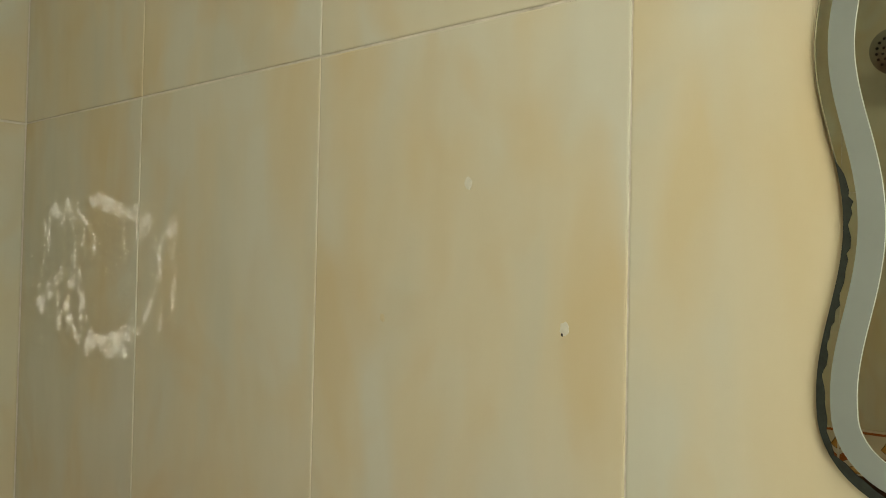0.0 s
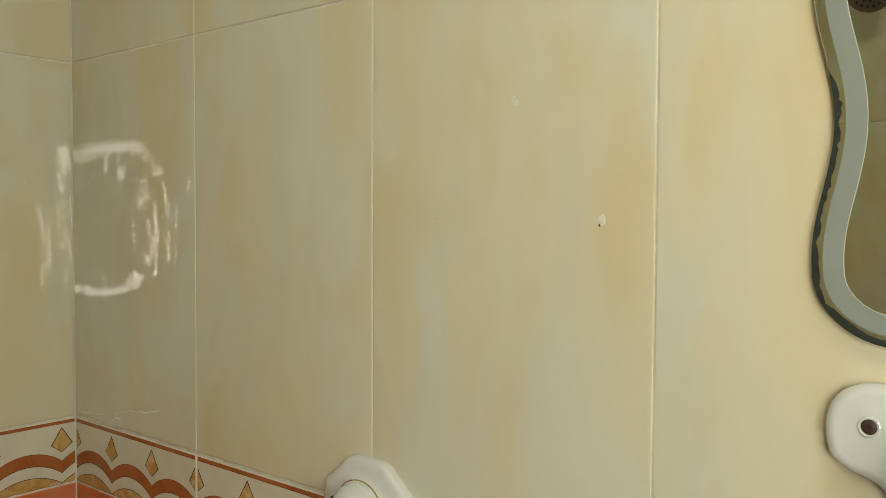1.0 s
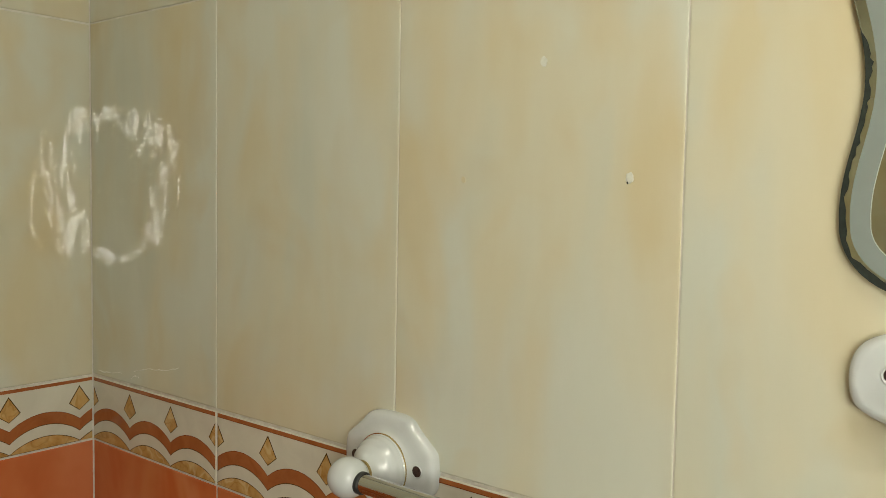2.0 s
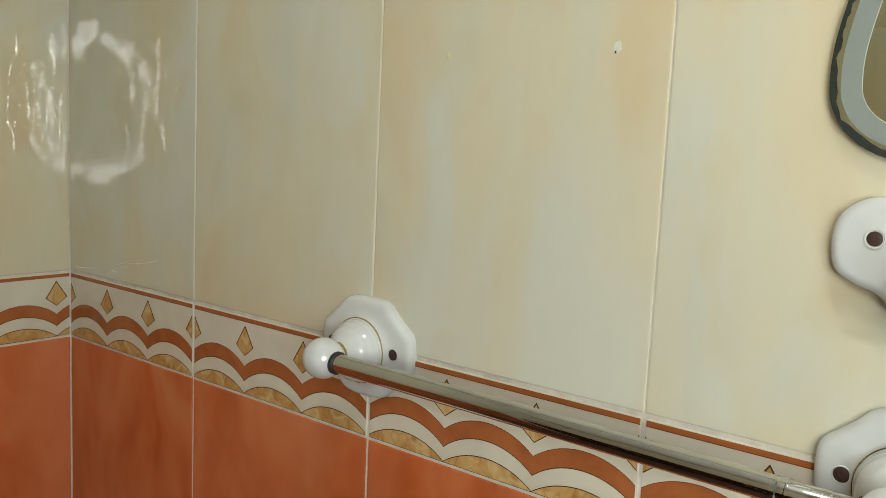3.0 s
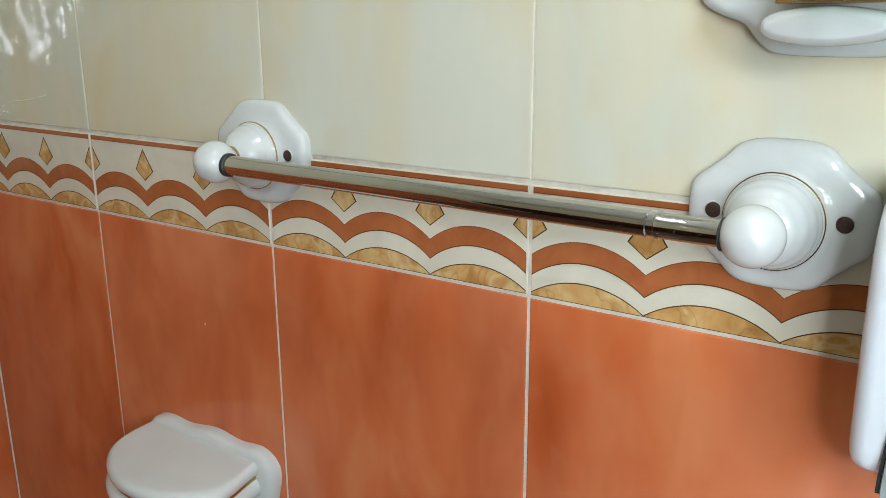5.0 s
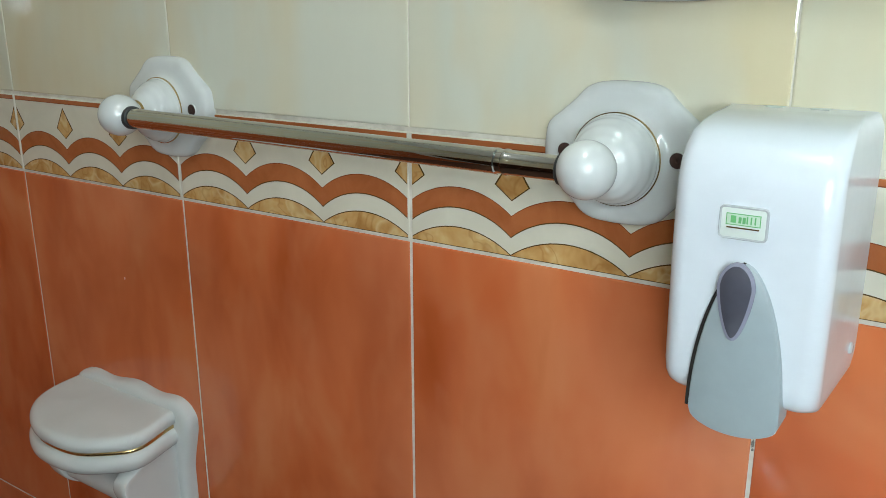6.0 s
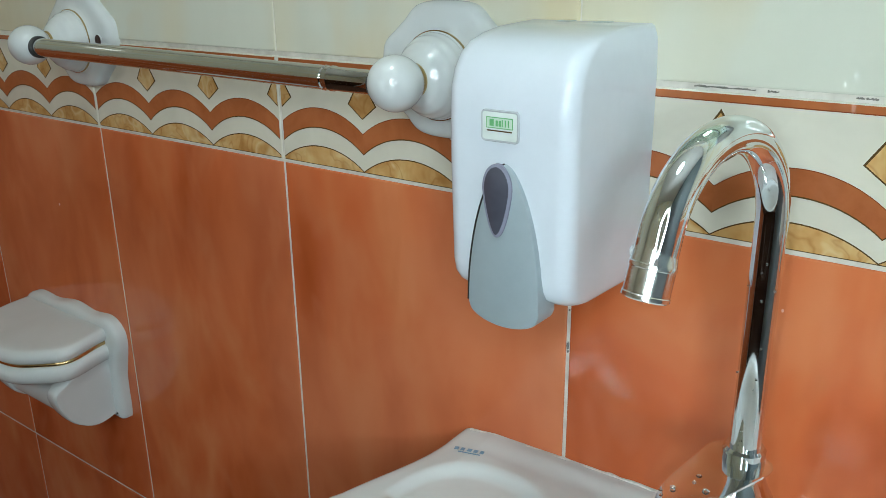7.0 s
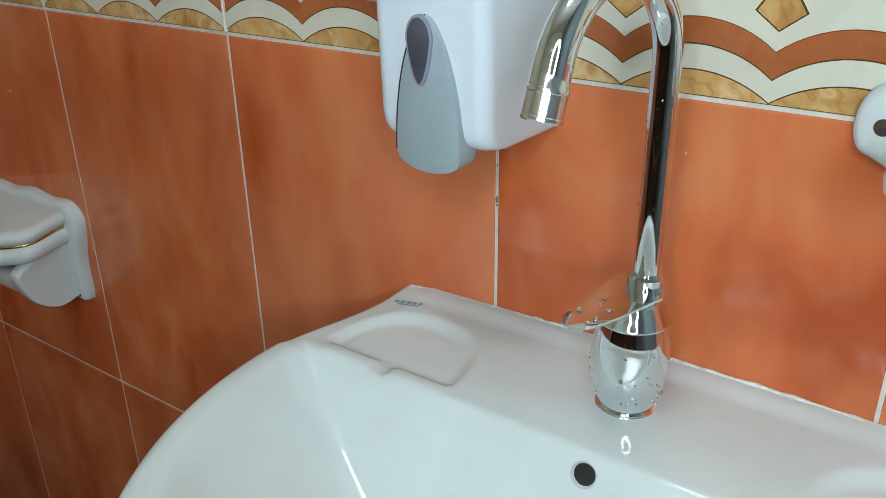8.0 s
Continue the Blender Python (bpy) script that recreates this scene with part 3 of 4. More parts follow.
# ---- tap ----
def tap():
    fx, fy, FOOT = 1.4992, -0.0735, 0.8572
    t = tagged(empty("basin_tap", pose(fx, fy, FOOT)), "chrome single-lever basin tap with a tall swan-neck spout", "tap")
    part("base_ring", lathe([(0.0243, 0.0), (0.0242, 0.0006), (0.0236, 0.0015), (0.022, 0.0022)], 48), CHROME, t)
    body = part("body", lathe([(0.0215, 0.002), (0.0224, 0.0045), (0.0241, 0.010), (0.0274, 0.021), (0.0296, 0.034), (0.0300, 0.045), (0.0292, 0.056), (0.0275, 0.066), (0.0258, 0.0735), (0.0252, 0.076)], 64), CHROME, t, "water-spotted chrome egg-shaped body")
    part("cap", lathe([(0.0262, 0.0755), (0.0276, 0.0765), (0.0280, 0.0778), (0.0272, 0.0790), (0.0248, 0.0845), (0.0218, 0.0915), (0.0185, 0.0970), (0.0140, 0.0990)], 56), CHROME, t)
    part("collar", lathe([(0.0122, 0.096), (0.0138, 0.098), (0.0138, 0.1125), (0.0122, 0.1145)], 48, (0.006, 0.003, 0)), CHROME, t)
    # lever: a thin leaf that slopes away from the cap
    bm = bmesh.new()
    rows = []
    M = 18
    for i in range(M + 1):
        s = i / M
        x = 0.016 - 0.096 * s
        w = 0.0250 * (1 - 0.45 * s) * math.sqrt(max(0.0, 1 - max(0.0, (s - 0.62) / 0.38) ** 2.4)) * math.sqrt(max(0.06, 1 - max(0.0, (0.16 - s) / 0.16) ** 2))
        w = max(w, 0.0015)
        z = 0.1050 - 0.006 * s
        row = []
        for k in range(9):
            c = -1 + 2 * k / 8
            row.append((x, c * w, z - 0.0006 * c ** 4))
        rows.append(row)
    top = [[bm.verts.new(p) for p in r] for r in rows]
    low = [[bm.verts.new((p[0], p[1] * 0.97, p[2] - 0.0024)) for p in r] for r in rows]
    for g in (top, low):
        for a, b in zip(g, g[1:]):
            for k in range(8):
                bm.faces.new((a[k], a[k + 1], b[k + 1], b[k]))
    rim = lambda g: [r[0] for r in g] + g[-1][1:-1] + [r[-1] for r in reversed(g)] + list(reversed(g[0][1:-1]))
    a, b = rim(top), rim(low)
    for i in range(len(a)):
        bm.faces.new((a[i], a[(i + 1) % len(a)], b[(i + 1) % len(b)], b[i]))
    leaf = part("lever", bm, CHROME, t, "flat chrome lever with water drops", m=pose(0.003, 0.002, 0, 0, 0, 74))
    # swan neck
    R = 0.0600
    ztop = 1.197 - 0.0104 - FOOT - R
    ox, oy = 0.006, 0.003
    pts = [(ox, oy, 0.096), (ox, oy, 0.16), (ox, oy, 0.20), (ox, oy, 0.24), (ox, oy, ztop)]
    end = (1.4805 - fx - 0.006, -0.196 - fy - 0.003)
    reach = math.hypot(*end)
    ux, uy = end[0] / reach, end[1] / reach
    for i in range(1, 33):
        a = radians(161) * i / 32
        d = R * (1 - math.cos(a))
        pts.append((ox + ux * d, oy + uy * d, ztop + R * math.sin(a)))
    px, py, pz = pts[-1]
    for k in range(1, 4):
        d = 0.0055 * k
        pts.append((px + ux * d * 0.29, py + uy * d * 0.29, pz - d * 0.957))
    girth = [0.0099] * 5 + [0.0099 + 0.0016 * i / 32 for i in range(1, 33)] + [0.0116] * 3
    neck = part("spout", tube(pts, girth, 40), CHROME, t, "swan-neck chrome spout")
    ex, ey, ez = pts[-1]
    tip = [(ex - ux * 0.002, ey - uy * 0.002, ez + 0.008)]
    for k in (0.0, 0.001, 0.0030, 0.0035, 0.0165, 0.0170, 0.0190, 0.0198):
        tip.append((ex + ux * k * 0.29, ey + uy * k * 0.29, ez - k * 0.957))
    part("aerator", tube(tip, [0.0112, 0.0121, 0.0126, 0.0126, 0.0122, 0.0123, 0.0127, 0.0127, 0.0120], 40), BRUSHED, t, "satin chrome aerator with a raised lip")
    part("aerator_mesh", tube([(ex + ux * k * 0.29, ey + uy * k * 0.29, ez - k * 0.957) for k in (0.0186, 0.0202)], 0.0095, 24), GREY, t)
    rng = random.Random(9)
    for _ in range(34):
        a, h = rng.uniform(-3.0, 0.4), rng.uniform(0.014, 0.06)
        r = 0.0300 - abs(h - 0.045) ** 2 * 4.2
        drop = bmesh.new()
        bmesh.ops.create_icosphere(drop, subdivisions=1, radius=rng.uniform(0.0006, 0.0013))
        part("water_drop", drop, DROP, body, m=pose(r * math.cos(a), r * math.sin(a), h))
    for _ in range(12):
        drop = bmesh.new()
        bmesh.ops.create_icosphere(drop, subdivisions=2, radius=rng.uniform(0.0011, 0.0024))
        part("water_drop", drop, DROP, leaf, m=pose(rng.uniform(-0.07, 0.0), rng.uniform(-0.011, 0.011), 0.1015) @ Matrix.Diagonal((1, 1, 0.5, 1)))
    for _ in range(9):
        a, h = rng.uniform(-2.6, 0.2), rng.uniform(0.15, 0.25)
        drop = bmesh.new()
        bmesh.ops.create_icosphere(drop, subdivisions=1, radius=rng.uniform(0.0005, 0.001))
        part("water_drop", drop, DROP, neck, m=pose(0.006 + 0.0104 * math.cos(a), 0.003 + 0.0104 * math.sin(a), h))


DROP = glass_material("water", (0.95, 0.97, 0.97))
tap()


# ---- toilet roll holder ----
def roll_holder():
    cx = 0.545
    h = tagged(empty("toilet_roll_holder", pose(cx, 0, 0.74)), "white ceramic toilet roll holder with a hinged lid", "toilet roll holder")
    plate = smooth_loop([(-0.123, -0.062), (-0.115, -0.075), (-0.06, -0.070), (-0.01, -0.076), (0.05, -0.070), (0.092, -0.074), (0.101, -0.062), (0.102, -0.01), (0.114, 0.045), (0.108, 0.068), (0.085, 0.080),
                         (0.045, 0.077), (0.0, 0.082), (-0.05, 0.075), (-0.09, 0.077), (-0.118, 0.069), (-0.124, 0.045), (-0.117, -0.01)])
    part("back_plate", prism(plate, [(0, 0.002), (0, -0.009), (0.002, -0.014), (0.006, -0.017), (0.012, -0.0175)]), POLISHED, h)

    def half_disc(z, thick, a, b, lift, name, mat, label=""):
        """A half-round plate at the wall with a fully rounded rim."""
        bm = bmesh.new()
        N, K = 48, 10
        R = thick / 2
        loops = [(0.02, R), (0.3, R), (0.6, R), (0.85, R)]
        loops = [(a * k, b * k, h) for k, h in loops]
        for k in range(K + 1):
            t = math.pi / 2 - math.pi * k / K
            loops.append((a - R + R * math.cos(t), b - R + R * math.cos(t), R * math.sin(t)))
        loops += [(a * k, b * k, -R) for k in (0.85, 0.5, 0.02)]
        rings = []
        for la, lb, h in loops:
            ring = []
            for i in range(N + 1):
                t = math.pi * i / N
                y = -0.012 - lb * math.sin(t) ** 0.85
                ring.append(bm.verts.new((-0.014 + la * math.cos(t) * (0.85 + 0.15 * ramp01(1.6 * math.sin(t))), y, z + h + lift * (y + 0.012) / b + 0.0008 * math.sin(9 * t) * (la / a) ** 3)))
            rings.append(ring)
        for p, q in zip(rings, rings[1:]):
            for i in range(N):
                bm.faces.new((p[i], p[i + 1], q[i + 1], q[i]))
        part(name, bm, mat, holder, label)

    holder = h
    half_disc(0.0578, 0.020, 0.124, 0.116, 0.014, "lid", POLISHED, "domed white lid")
    half_disc(0.0462, 0.008, 0.119, 0.111, 0.014, "lid_gap", GOLD, "gold-lined gap")
    half_disc(0.0322, 0.026, 0.126, 0.120, 0.014, "lower_rim", POLISHED)
    for sx in (-1, 1):
        side = smooth_loop([(-0.010, 0.028), (-0.010, -0.054), (-0.022, -0.066), (-0.050, -0.069), (-0.078, -0.053), (-0.094, -0.028), (-0.099, -0.006), (-0.088, 0.006), (-0.050, 0.024)], 5)
        bm = bmesh.new()
        rings = []
        for x, k in ((0.075, 0.93), (0.0755, 0.97), (0.077, 0.99), (0.079, 1.0), (0.092, 1.0), (0.0960, 0.99), (0.0985, 0.965), (0.0992, 0.93), (0.0985, 0.87), (0.0980, 0.7)):
            rings.append([bm.verts.new((sx * (x - 0.011), -0.045 + (y + 0.045) * k, -0.03 + (z + 0.03) * k)) for y, z in side])
        n = len(rings[0])
        for p, q in zip(rings, rings[1:]):
            for i in range(n):
                bm.faces.new((p[i], p[(i + 1) % n], q[(i + 1) % n], q[i]))
        bm.faces.new(rings[0])
        bm.faces.new(rings[-1])
        part("cheek", bm, POLISHED, h)
    part("roller", tube([(-0.076, -0.066, -0.036), (0.072, -0.066, -0.036)], 0.0165, 32), POLISHED, h, "white roller")


roll_holder()


# ---- glass shelf on ceramic clamps ----
def clamp_outline(sign=1):
    pts = [(0.000, 0.002), (0.004, -0.019), (0.018, -0.029), (0.036, -0.036), (0.048, -0.0495), (0.062, -0.0565), (0.10, -0.0580), (0.140, -0.0565), (0.154, -0.0495), (0.166, -0.036), (0.184, -0.029),
           (0.198, -0.019), (0.202, 0.002), (0.198, 0.022), (0.182, 0.034), (0.16, 0.037), (0.10, 0.0365), (0.042, 0.037), (0.020, 0.034), (0.005, 0.022)]
    return smooth_loop(pts, 5)


def shelf_clamp(x, z):
    c = tagged(empty("shelf_clamp", pose(x, 0, z)), "white ceramic wall clamp with rusty screws holding a glass shelf", "shelf bracket", "shelf clamps")
    part("plate", prism(clamp_outline(), [(0.003, 0.002), (0.0006, -0.004), (0, -0.007), (0.0006, -0.010), (0.0022, -0.0128), (0.0050, -0.0146), (0.0085, -0.0152)]), CERAMIC, c)

    def jaw(z0, z1, y, name, a=0.056):
        loop = smooth_loop([(a, (z0 + z1) / 2), (a + 0.008, z0 + 0.004), (0.10, z0), (0.194 - a, z0 + 0.004), (0.202 - a, (z0 + z1) / 2), (0.194 - a, z1 - 0.004), (0.10, z1), (a + 0.008, z1 - 0.004)], 5)
        q = (z1 - z0 - 0.011) / 0.021
        part(name, prism(loop, [(q * d, y + h) for d, h in ((0, -0.012 - y), (0, 0.024), (0.0002, 0.018), (0.0008, 0.011), (0.0022, 0.006), (0.0045, 0.0025), (0.0070, 0.0006), (0.0085, 0.0))]), CERAMIC, c)

    jaw(-0.0158, 0.0050, -0.066, "upper_jaw", 0.0640)
    jaw(-0.0500, -0.0240, -0.070, "lower_jaw", 0.0600)
    # yellow gleam of the lit glass edge, put in as a gold bar
    part("gold_line", box(0.0680, 0.1340, -0.056, -0.014, -0.0225, -0.0165), GOLD, c, "gold strip for the lamp-lit glass edge in the slot", False)
    for sx in (0.0310, 0.171):
        part("screw_hole", lathe([(0.0054, 0.012), (0.0060, 0.0150), (0.0068, 0.0162), (0.0082, 0.0156), (0.0082, 0.012)], 24, (sx, 0, 0.006), "y", True), CERAMIC, c)
        screw_head(sx, -0.0148, 0.006, 0.0058, c)
    return c


clamp = shelf_clamp(1.1413, 1.3632)
copy_thing(clamp, pose(1.5413, 0, 1.3632))
shelf = part("glass_shelf", box(1.2305, 1.68, -0.120, -0.0160, 1.3414, 1.3452, 0.0006, 1), GLASS, smooth=False)
tagged(shelf, "clear glass shelf with green edge held in ceramic clamps", "shelf")


# ---- tumbler holder ----
def tumbler_holder(x, z):
    c = tagged(empty("tumbler_holder", pose(x, 0, z)), "white ceramic tumbler holder screwed to the tiles", "tumbler holder")
    out = smooth_loop([(0, 0.0), (0.004, -0.017), (0.016, -0.024), (0.03, -0.032), (0.045, -0.045), (0.07, -0.05), (0.095, -0.045), (0.11, -0.032), (0.124, -0.024), (0.136, -0.017), (0.14, 0.0), (0.134, 0.02), (0.115, 0.029), (0.07, 0.031), (0.025, 0.029), (0.006, 0.02)], 5)
    part("plate", prism(out, [(0, 0.002), (0, -0.006), (0.0015, -0.0105), (0.005, -0.013), (0.011, -0.014)]), CERAMIC, c)
    part("arm", lathe([(0.018, 0.012), (0.014, 0.02), (0.012, 0.035), (0.013, 0.045)], 32, (0.07, 0, -0.008), "y"), CERAMIC, c)
    part("holder_ring", lathe([(0.031, -0.008), (0.037, -0.008), (0.038, 0.0), (0.037, 0.008), (0.031, 0.008)], 48, (0.07, -0.08, -0.008), "z", True), CERAMIC, c)
    for sx in (0.019, 0.121):
        screw_head(sx, -0.0138, 0.0, 0.0058, c)


tumbler_holder(1.613, 1.086)


# ---- mirror ----
def mirror_outline():
    left, pts = [], []
    zt, zb, xc = 2.02, 1.4255, 1.40
    n = 150
    for i in range(n + 1):
        z = zt - 0.055 - (zt - zb - 0.11) * i / n
        w = 0.0078 * math.cos(2 * math.pi * (z - 1.589) / 0.203)
        left.append((1.1350 - 0.017 * (z - 1.589) + w, z))
    xl, zl = left[-1]
    for k in range(1, 13):
        a = radians(90 * k / 12)
        left.append((xl + 0.060 * (1 - math.cos(a)), zl - 0.055 * math.sin(a)))
    for k in range(1, 8):
        left.append((left[162][0] + (xc - left[162][0]) * k / 8, zb - 0.002 * math.sin(math.pi * k / 8)))
    xl, zl = left[0]
    head = [(xl + 0.060 * (1 - math.cos(radians(90 * k / 12))), zl + 0.055 * math.sin(radians(90 * k / 12))) for k in range(12, 0, -1)]
    left = head + left
    right = [(2 * xc - x, z) for x, z in reversed(left)]
    return left + right


def mirror():
    out = mirror_outline()
    m = tagged(empty("mirror", pose(0, 0, 0)), "wavy-edged wall mirror with frosted band and blackened edge", "mirror")
    part("glass", prism(out, [(0.0006, -0.0015), (0.0, -0.0022), (0.0, -0.0075), (0.0008, -0.0082)]), MIRROR, m, smooth=False)

    def band(i0, i1, y, name, mat, label=""):
        bm = bmesh.new()
        a, b = shrink(out, i0), shrink(out, i1)
        va = [bm.verts.new((x, y, z)) for x, z in a]
        vb = [bm.verts.new((x, y, z)) for x, z in b]
        n = len(out)
        for i in range(n):
            bm.faces.new((va[i], va[(i + 1) % n], vb[(i + 1) % n], vb[i]))
        part(name, bm, mat, m, label, False)

    band(0.0078, 0.0224, -0.0085, "frosted_band", FROST, "pale frosted band")
    band(0.0222, 0.0227, -0.0087, "band_edge", LABEL)
    wob = [noise.noise((i * 0.33, 0.3, 0.0)) + 0.6 * noise.noise((i * 1.1, 4.0, 0.0)) for i in range(len(out))]

    def decay(i):
        x, z = out[i]
        k = ramp01((1.628 - z) / 0.02)
        return 0.0002 + k * max(0.0012, 0.0042 + 0.0030 * wob[i])

    band(0.0, decay, -0.00845, "blackened_edge", DECAY, "blackened silvering along the edge")
    part("backing", prism(out, [(0.03, 0.0005), (0.03, -0.0016)]), DECAY, m, smooth=False)


mirror()


# ---- shower head on the wall behind ----
DULL = simple("dull_grey_metal", (0.30, 0.30, 0.27), 0.3, 0.7)


def shower_head():
    s = tagged(empty("shower_head", pose(0.815, ROOM_Y, 2.055)), "round chrome shower head on a wall arm", "shower head")
    part("arm", tube([(0, -0.002, 0.06), (0, 0.06, 0.06), (0, 0.12, 0.04)], 0.011, 16), CHROME, s)
    head = part("head", lathe([(0.014, 0.022), (0.036, 0.015), (0.052, 0.005), (0.054, -0.003), (0.048, -0.006)], 40), DULL, s, m=pose(0, 0.13, 0.0, 62, 0, 0))
    for r, n in ((0.012, 6), (0.025, 12), (0.038, 18)):
        for k in range(n):
            a = 2 * math.pi * k / n
            part("nozzle", lathe([(0.0035, 0.0), (0.003, -0.004)], 8, (r * math.cos(a), r * math.sin(a), -0.005)), BLACK, head)


shower_head()


# ---- marks on the tiles ----
def wall_mark(name, x, z, r, mat, label, category, thick=0.0008, seed=1):
    rng = random.Random(seed)
    pts = []
    for i in range(18):
        a = 2 * math.pi * i / 18
        k = 1 + rng.uniform(-0.12, 0.12)
        pts.append((x + r * 0.9 * k * math.cos(a), z + r * 1.2 * k * math.sin(a)))
    ob = part(name, prism(pts, [(0, 0.001), (r * 0.1, -thick * 0.7), (r * 0.4, -thick)]), mat)
    return tagged(ob, label, category, {"hole_plug": "filled holes", "soap_splash": "soap splashes"}.get(name, ""))


wall_mark("hole_plug", 0.8545, 1.6265, 0.0045, FILLER, "white filler plug in a cream tile", "wall plug", seed=2)
wall_mark("hole_plug", 0.9490, 1.5145, 0.0047, FILLER, "white filler plug with a dark chipped edge", "wall plug", seed=3)
wall_mark("hole_plug", 0.7592, 1.5122, 0.0034, CREAM, "small cream filler plug in a tile", "wall plug", seed=4)
wall_mark("plug_chip", 0.9473, 1.5100, 0.0011, DARK, "tiny dark chip under a filler plug", "chip", 0.0011, 5)


def squiggle(points, r, seed):
    rng = random.Random(seed)
    pts = []
    for (x0, z0), (x1, z1) in zip(points, points[1:]):
        for k in range(6):
            t = k / 6
            pts.append((x0 + (x1 - x0) * t, -0.0002, z0 + (z1 - z0) * t + rng.uniform(-0.0008, 0.0008)))
    ob = part("glue_streak", tube(pts, [r * rng.uniform(0.4, 1.2) for _ in pts], 6), RESIDUE)
    return tagged(ob, "thin clear dried glue streak on a tile", "glue streak", "glue streaks")


squiggle([(0.125, 1.216), (0.163, 1.225), (0.207, 1.229), (0.25, 1.239)], 0.0009, 1)
squiggle([(0.02, 1.201), (0.055, 1.203), (0.095, 1.209)], 0.0009, 2)
squiggle([(0.115, 1.203), (0.125, 1.209), (0.14, 1.207)], 0.0009, 3)


# ---- dried splashes and mould specks ----
SPLASH = simple("dried_soap_splash", (0.66, 0.36, 0.26), 0.35, 0, 0.1, 200.0)
MOULD = simple("grey_mould", (0.17, 0.155, 0.13), 0.8, 0, 0.5, 400.0)
wall_mark("soap_splash", 0.5375, 0.9635, 0.0016, SPLASH, "pale dried soap splash on a terracotta tile", "splash", 0.0003, 20)
wall_mark("soap_splash", 1.5010, 1.0420, 0.0012, SPLASH, "tiny pale dried splash on a terracotta tile", "splash", 0.0003, 21)


def mould_streak(x0, x1, z, seed):
    rng = random.Random(seed)
    up = [(x0 + (x1 - x0) * i / 14, z + rng.uniform(0.0001, 0.0011)) for i in range(15)]
    low = [(x, z - rng.uniform(0.0001, 0.0006)) for x, _ in up]
    ob = part("mould_streak", prism(low + list(reversed(up)), [(0, 0.0015), (0, -0.0002)]), MOULD, smooth=False)
    tagged(ob, "thin dark mould streak in the joint over the border", "mould", "mould streaks")


mould_streak(1.424, 1.466, ZT + 0.0010, 1)
mould_streak(1.474, 1.481, ZT + 0.0008, 2)
mould_streak(1.528, 1.541, ZT + 0.0010, 3)
mould_streak(1.549, 1.554, ZT + 0.0006, 4)


def joint_speck(x, z, w, h, seed):
    rng = random.Random(seed)
    pts = [(x + w * rng.uniform(0.6, 1.0) * math.cos(a * math.pi / 6), z + h * rng.uniform(0.6, 1.0) * math.sin(a * math.pi / 6)) for a in range(12)]
    ob = part("mould_speck", prism(pts, [(0, 0.0014), (0, 0.0006)]), MOULD, smooth=False)
    tagged(ob, "small dark mould speck in the tile joint", "mould", "mould specks")


joint_speck(TW * 4, 0.9683, 0.0014, 0.0045, 1)
joint_speck(TW * 4 + 0.0002, 0.9630, 0.0012, 0.0016, 2)
joint_speck(TW * 4 + 0.0003, 1.001, 0.0009, 0.0011, 3)


# ---- wall pieces: tiles with their own edges ----
def tile_mesh(w, h, name, bevel=0.0011, thick=0.007):
    bm = bmesh.new()
    x, z, b = w / 2, h / 2, bevel
    back = [bm.verts.new(p) for p in ((-x, thick, -z), (x, thick, -z), (x, thick, z), (-x, thick, z))]
    edge = [bm.verts.new(p) for p in ((-x, b, -z), (x, b, -z), (x, b, z), (-x, b, z))]
    mid = [bm.verts.new((p[0], b * 0.3, p[1])) for p in ((-x + b * 0.35, -z + b * 0.35), (x - b * 0.35, -z + b * 0.35), (x - b * 0.35, z - b * 0.35), (-x + b * 0.35, z - b * 0.35))]
    face = [bm.verts.new((p[0], 0, p[1])) for p in ((-x + b * 1.4, -z + b * 1.4), (x - b * 1.4, -z + b * 1.4), (x - b * 1.4, z - b * 1.4), (-x + b * 1.4, z - b * 1.4))]
    for a, c in ((back, edge), (edge, mid), (mid, face)):
        for i in range(4):
            bm.faces.new((a[i], a[(i + 1) % 4], c[(i + 1) % 4], c[i]))
    bm.faces.new(face)
    bmesh.ops.recalc_face_normals(bm, faces=bm.faces)
    me = bpy.data.meshes.new(name)
    bm.to_mesh(me)
    bm.free()
    return me


MESHES = {}


def tile(kind, mat, w, h, parent, m, label=""):
    key = (kind, mat.name, round(w, 4), round(h, 4))
    if key not in MESHES:
        MESHES[key] = tile_mesh(w, h, kind)
    return placed(kind, MESHES[key], mat, parent, label, False, m)


def flat(polys, name):
    """Thin printed shapes: (y, material index, points) each one polygon with a little thickness."""
    me = bpy.data.meshes.new(name)
    bm = bmesh.new()
    for y, idx, quads in polys:
        for q in quads:
            f = bm.faces.new([bm.verts.new((x, y, z)) for x, z in q])
            f.material_index = idx
    bmesh.ops.remove_doubles(bm, verts=bm.verts, dist=1e-6)
    for f in bm.faces:
        if f.normal.y > 0:
            f.normal_flip()
    bm.to_mesh(me)
    bm.free()
    return me


ARC = TW / 3
BH = ZT - ZB
IN = JOINT / 2 + 0.0012


def strip(lo, hi, x0, x1, n=20):
    """Quads between two curves of x."""
    out = []
    for i in range(n):
        a, b = x0 + (x1 - x0) * i / n, x0 + (x1 - x0) * (i + 1) / n
        out.append([(a, lo(a)), (b, lo(b)), (b, hi(b)), (a, hi(a))])
    return out


def arc(cusp, crest):
    s = crest - cusp
    r = ARC * ARC / (8 * s) + s / 2
    return lambda x: cusp - BH / 2 + math.sqrt(max(0.0, r * r - x * x)) - (r - s)


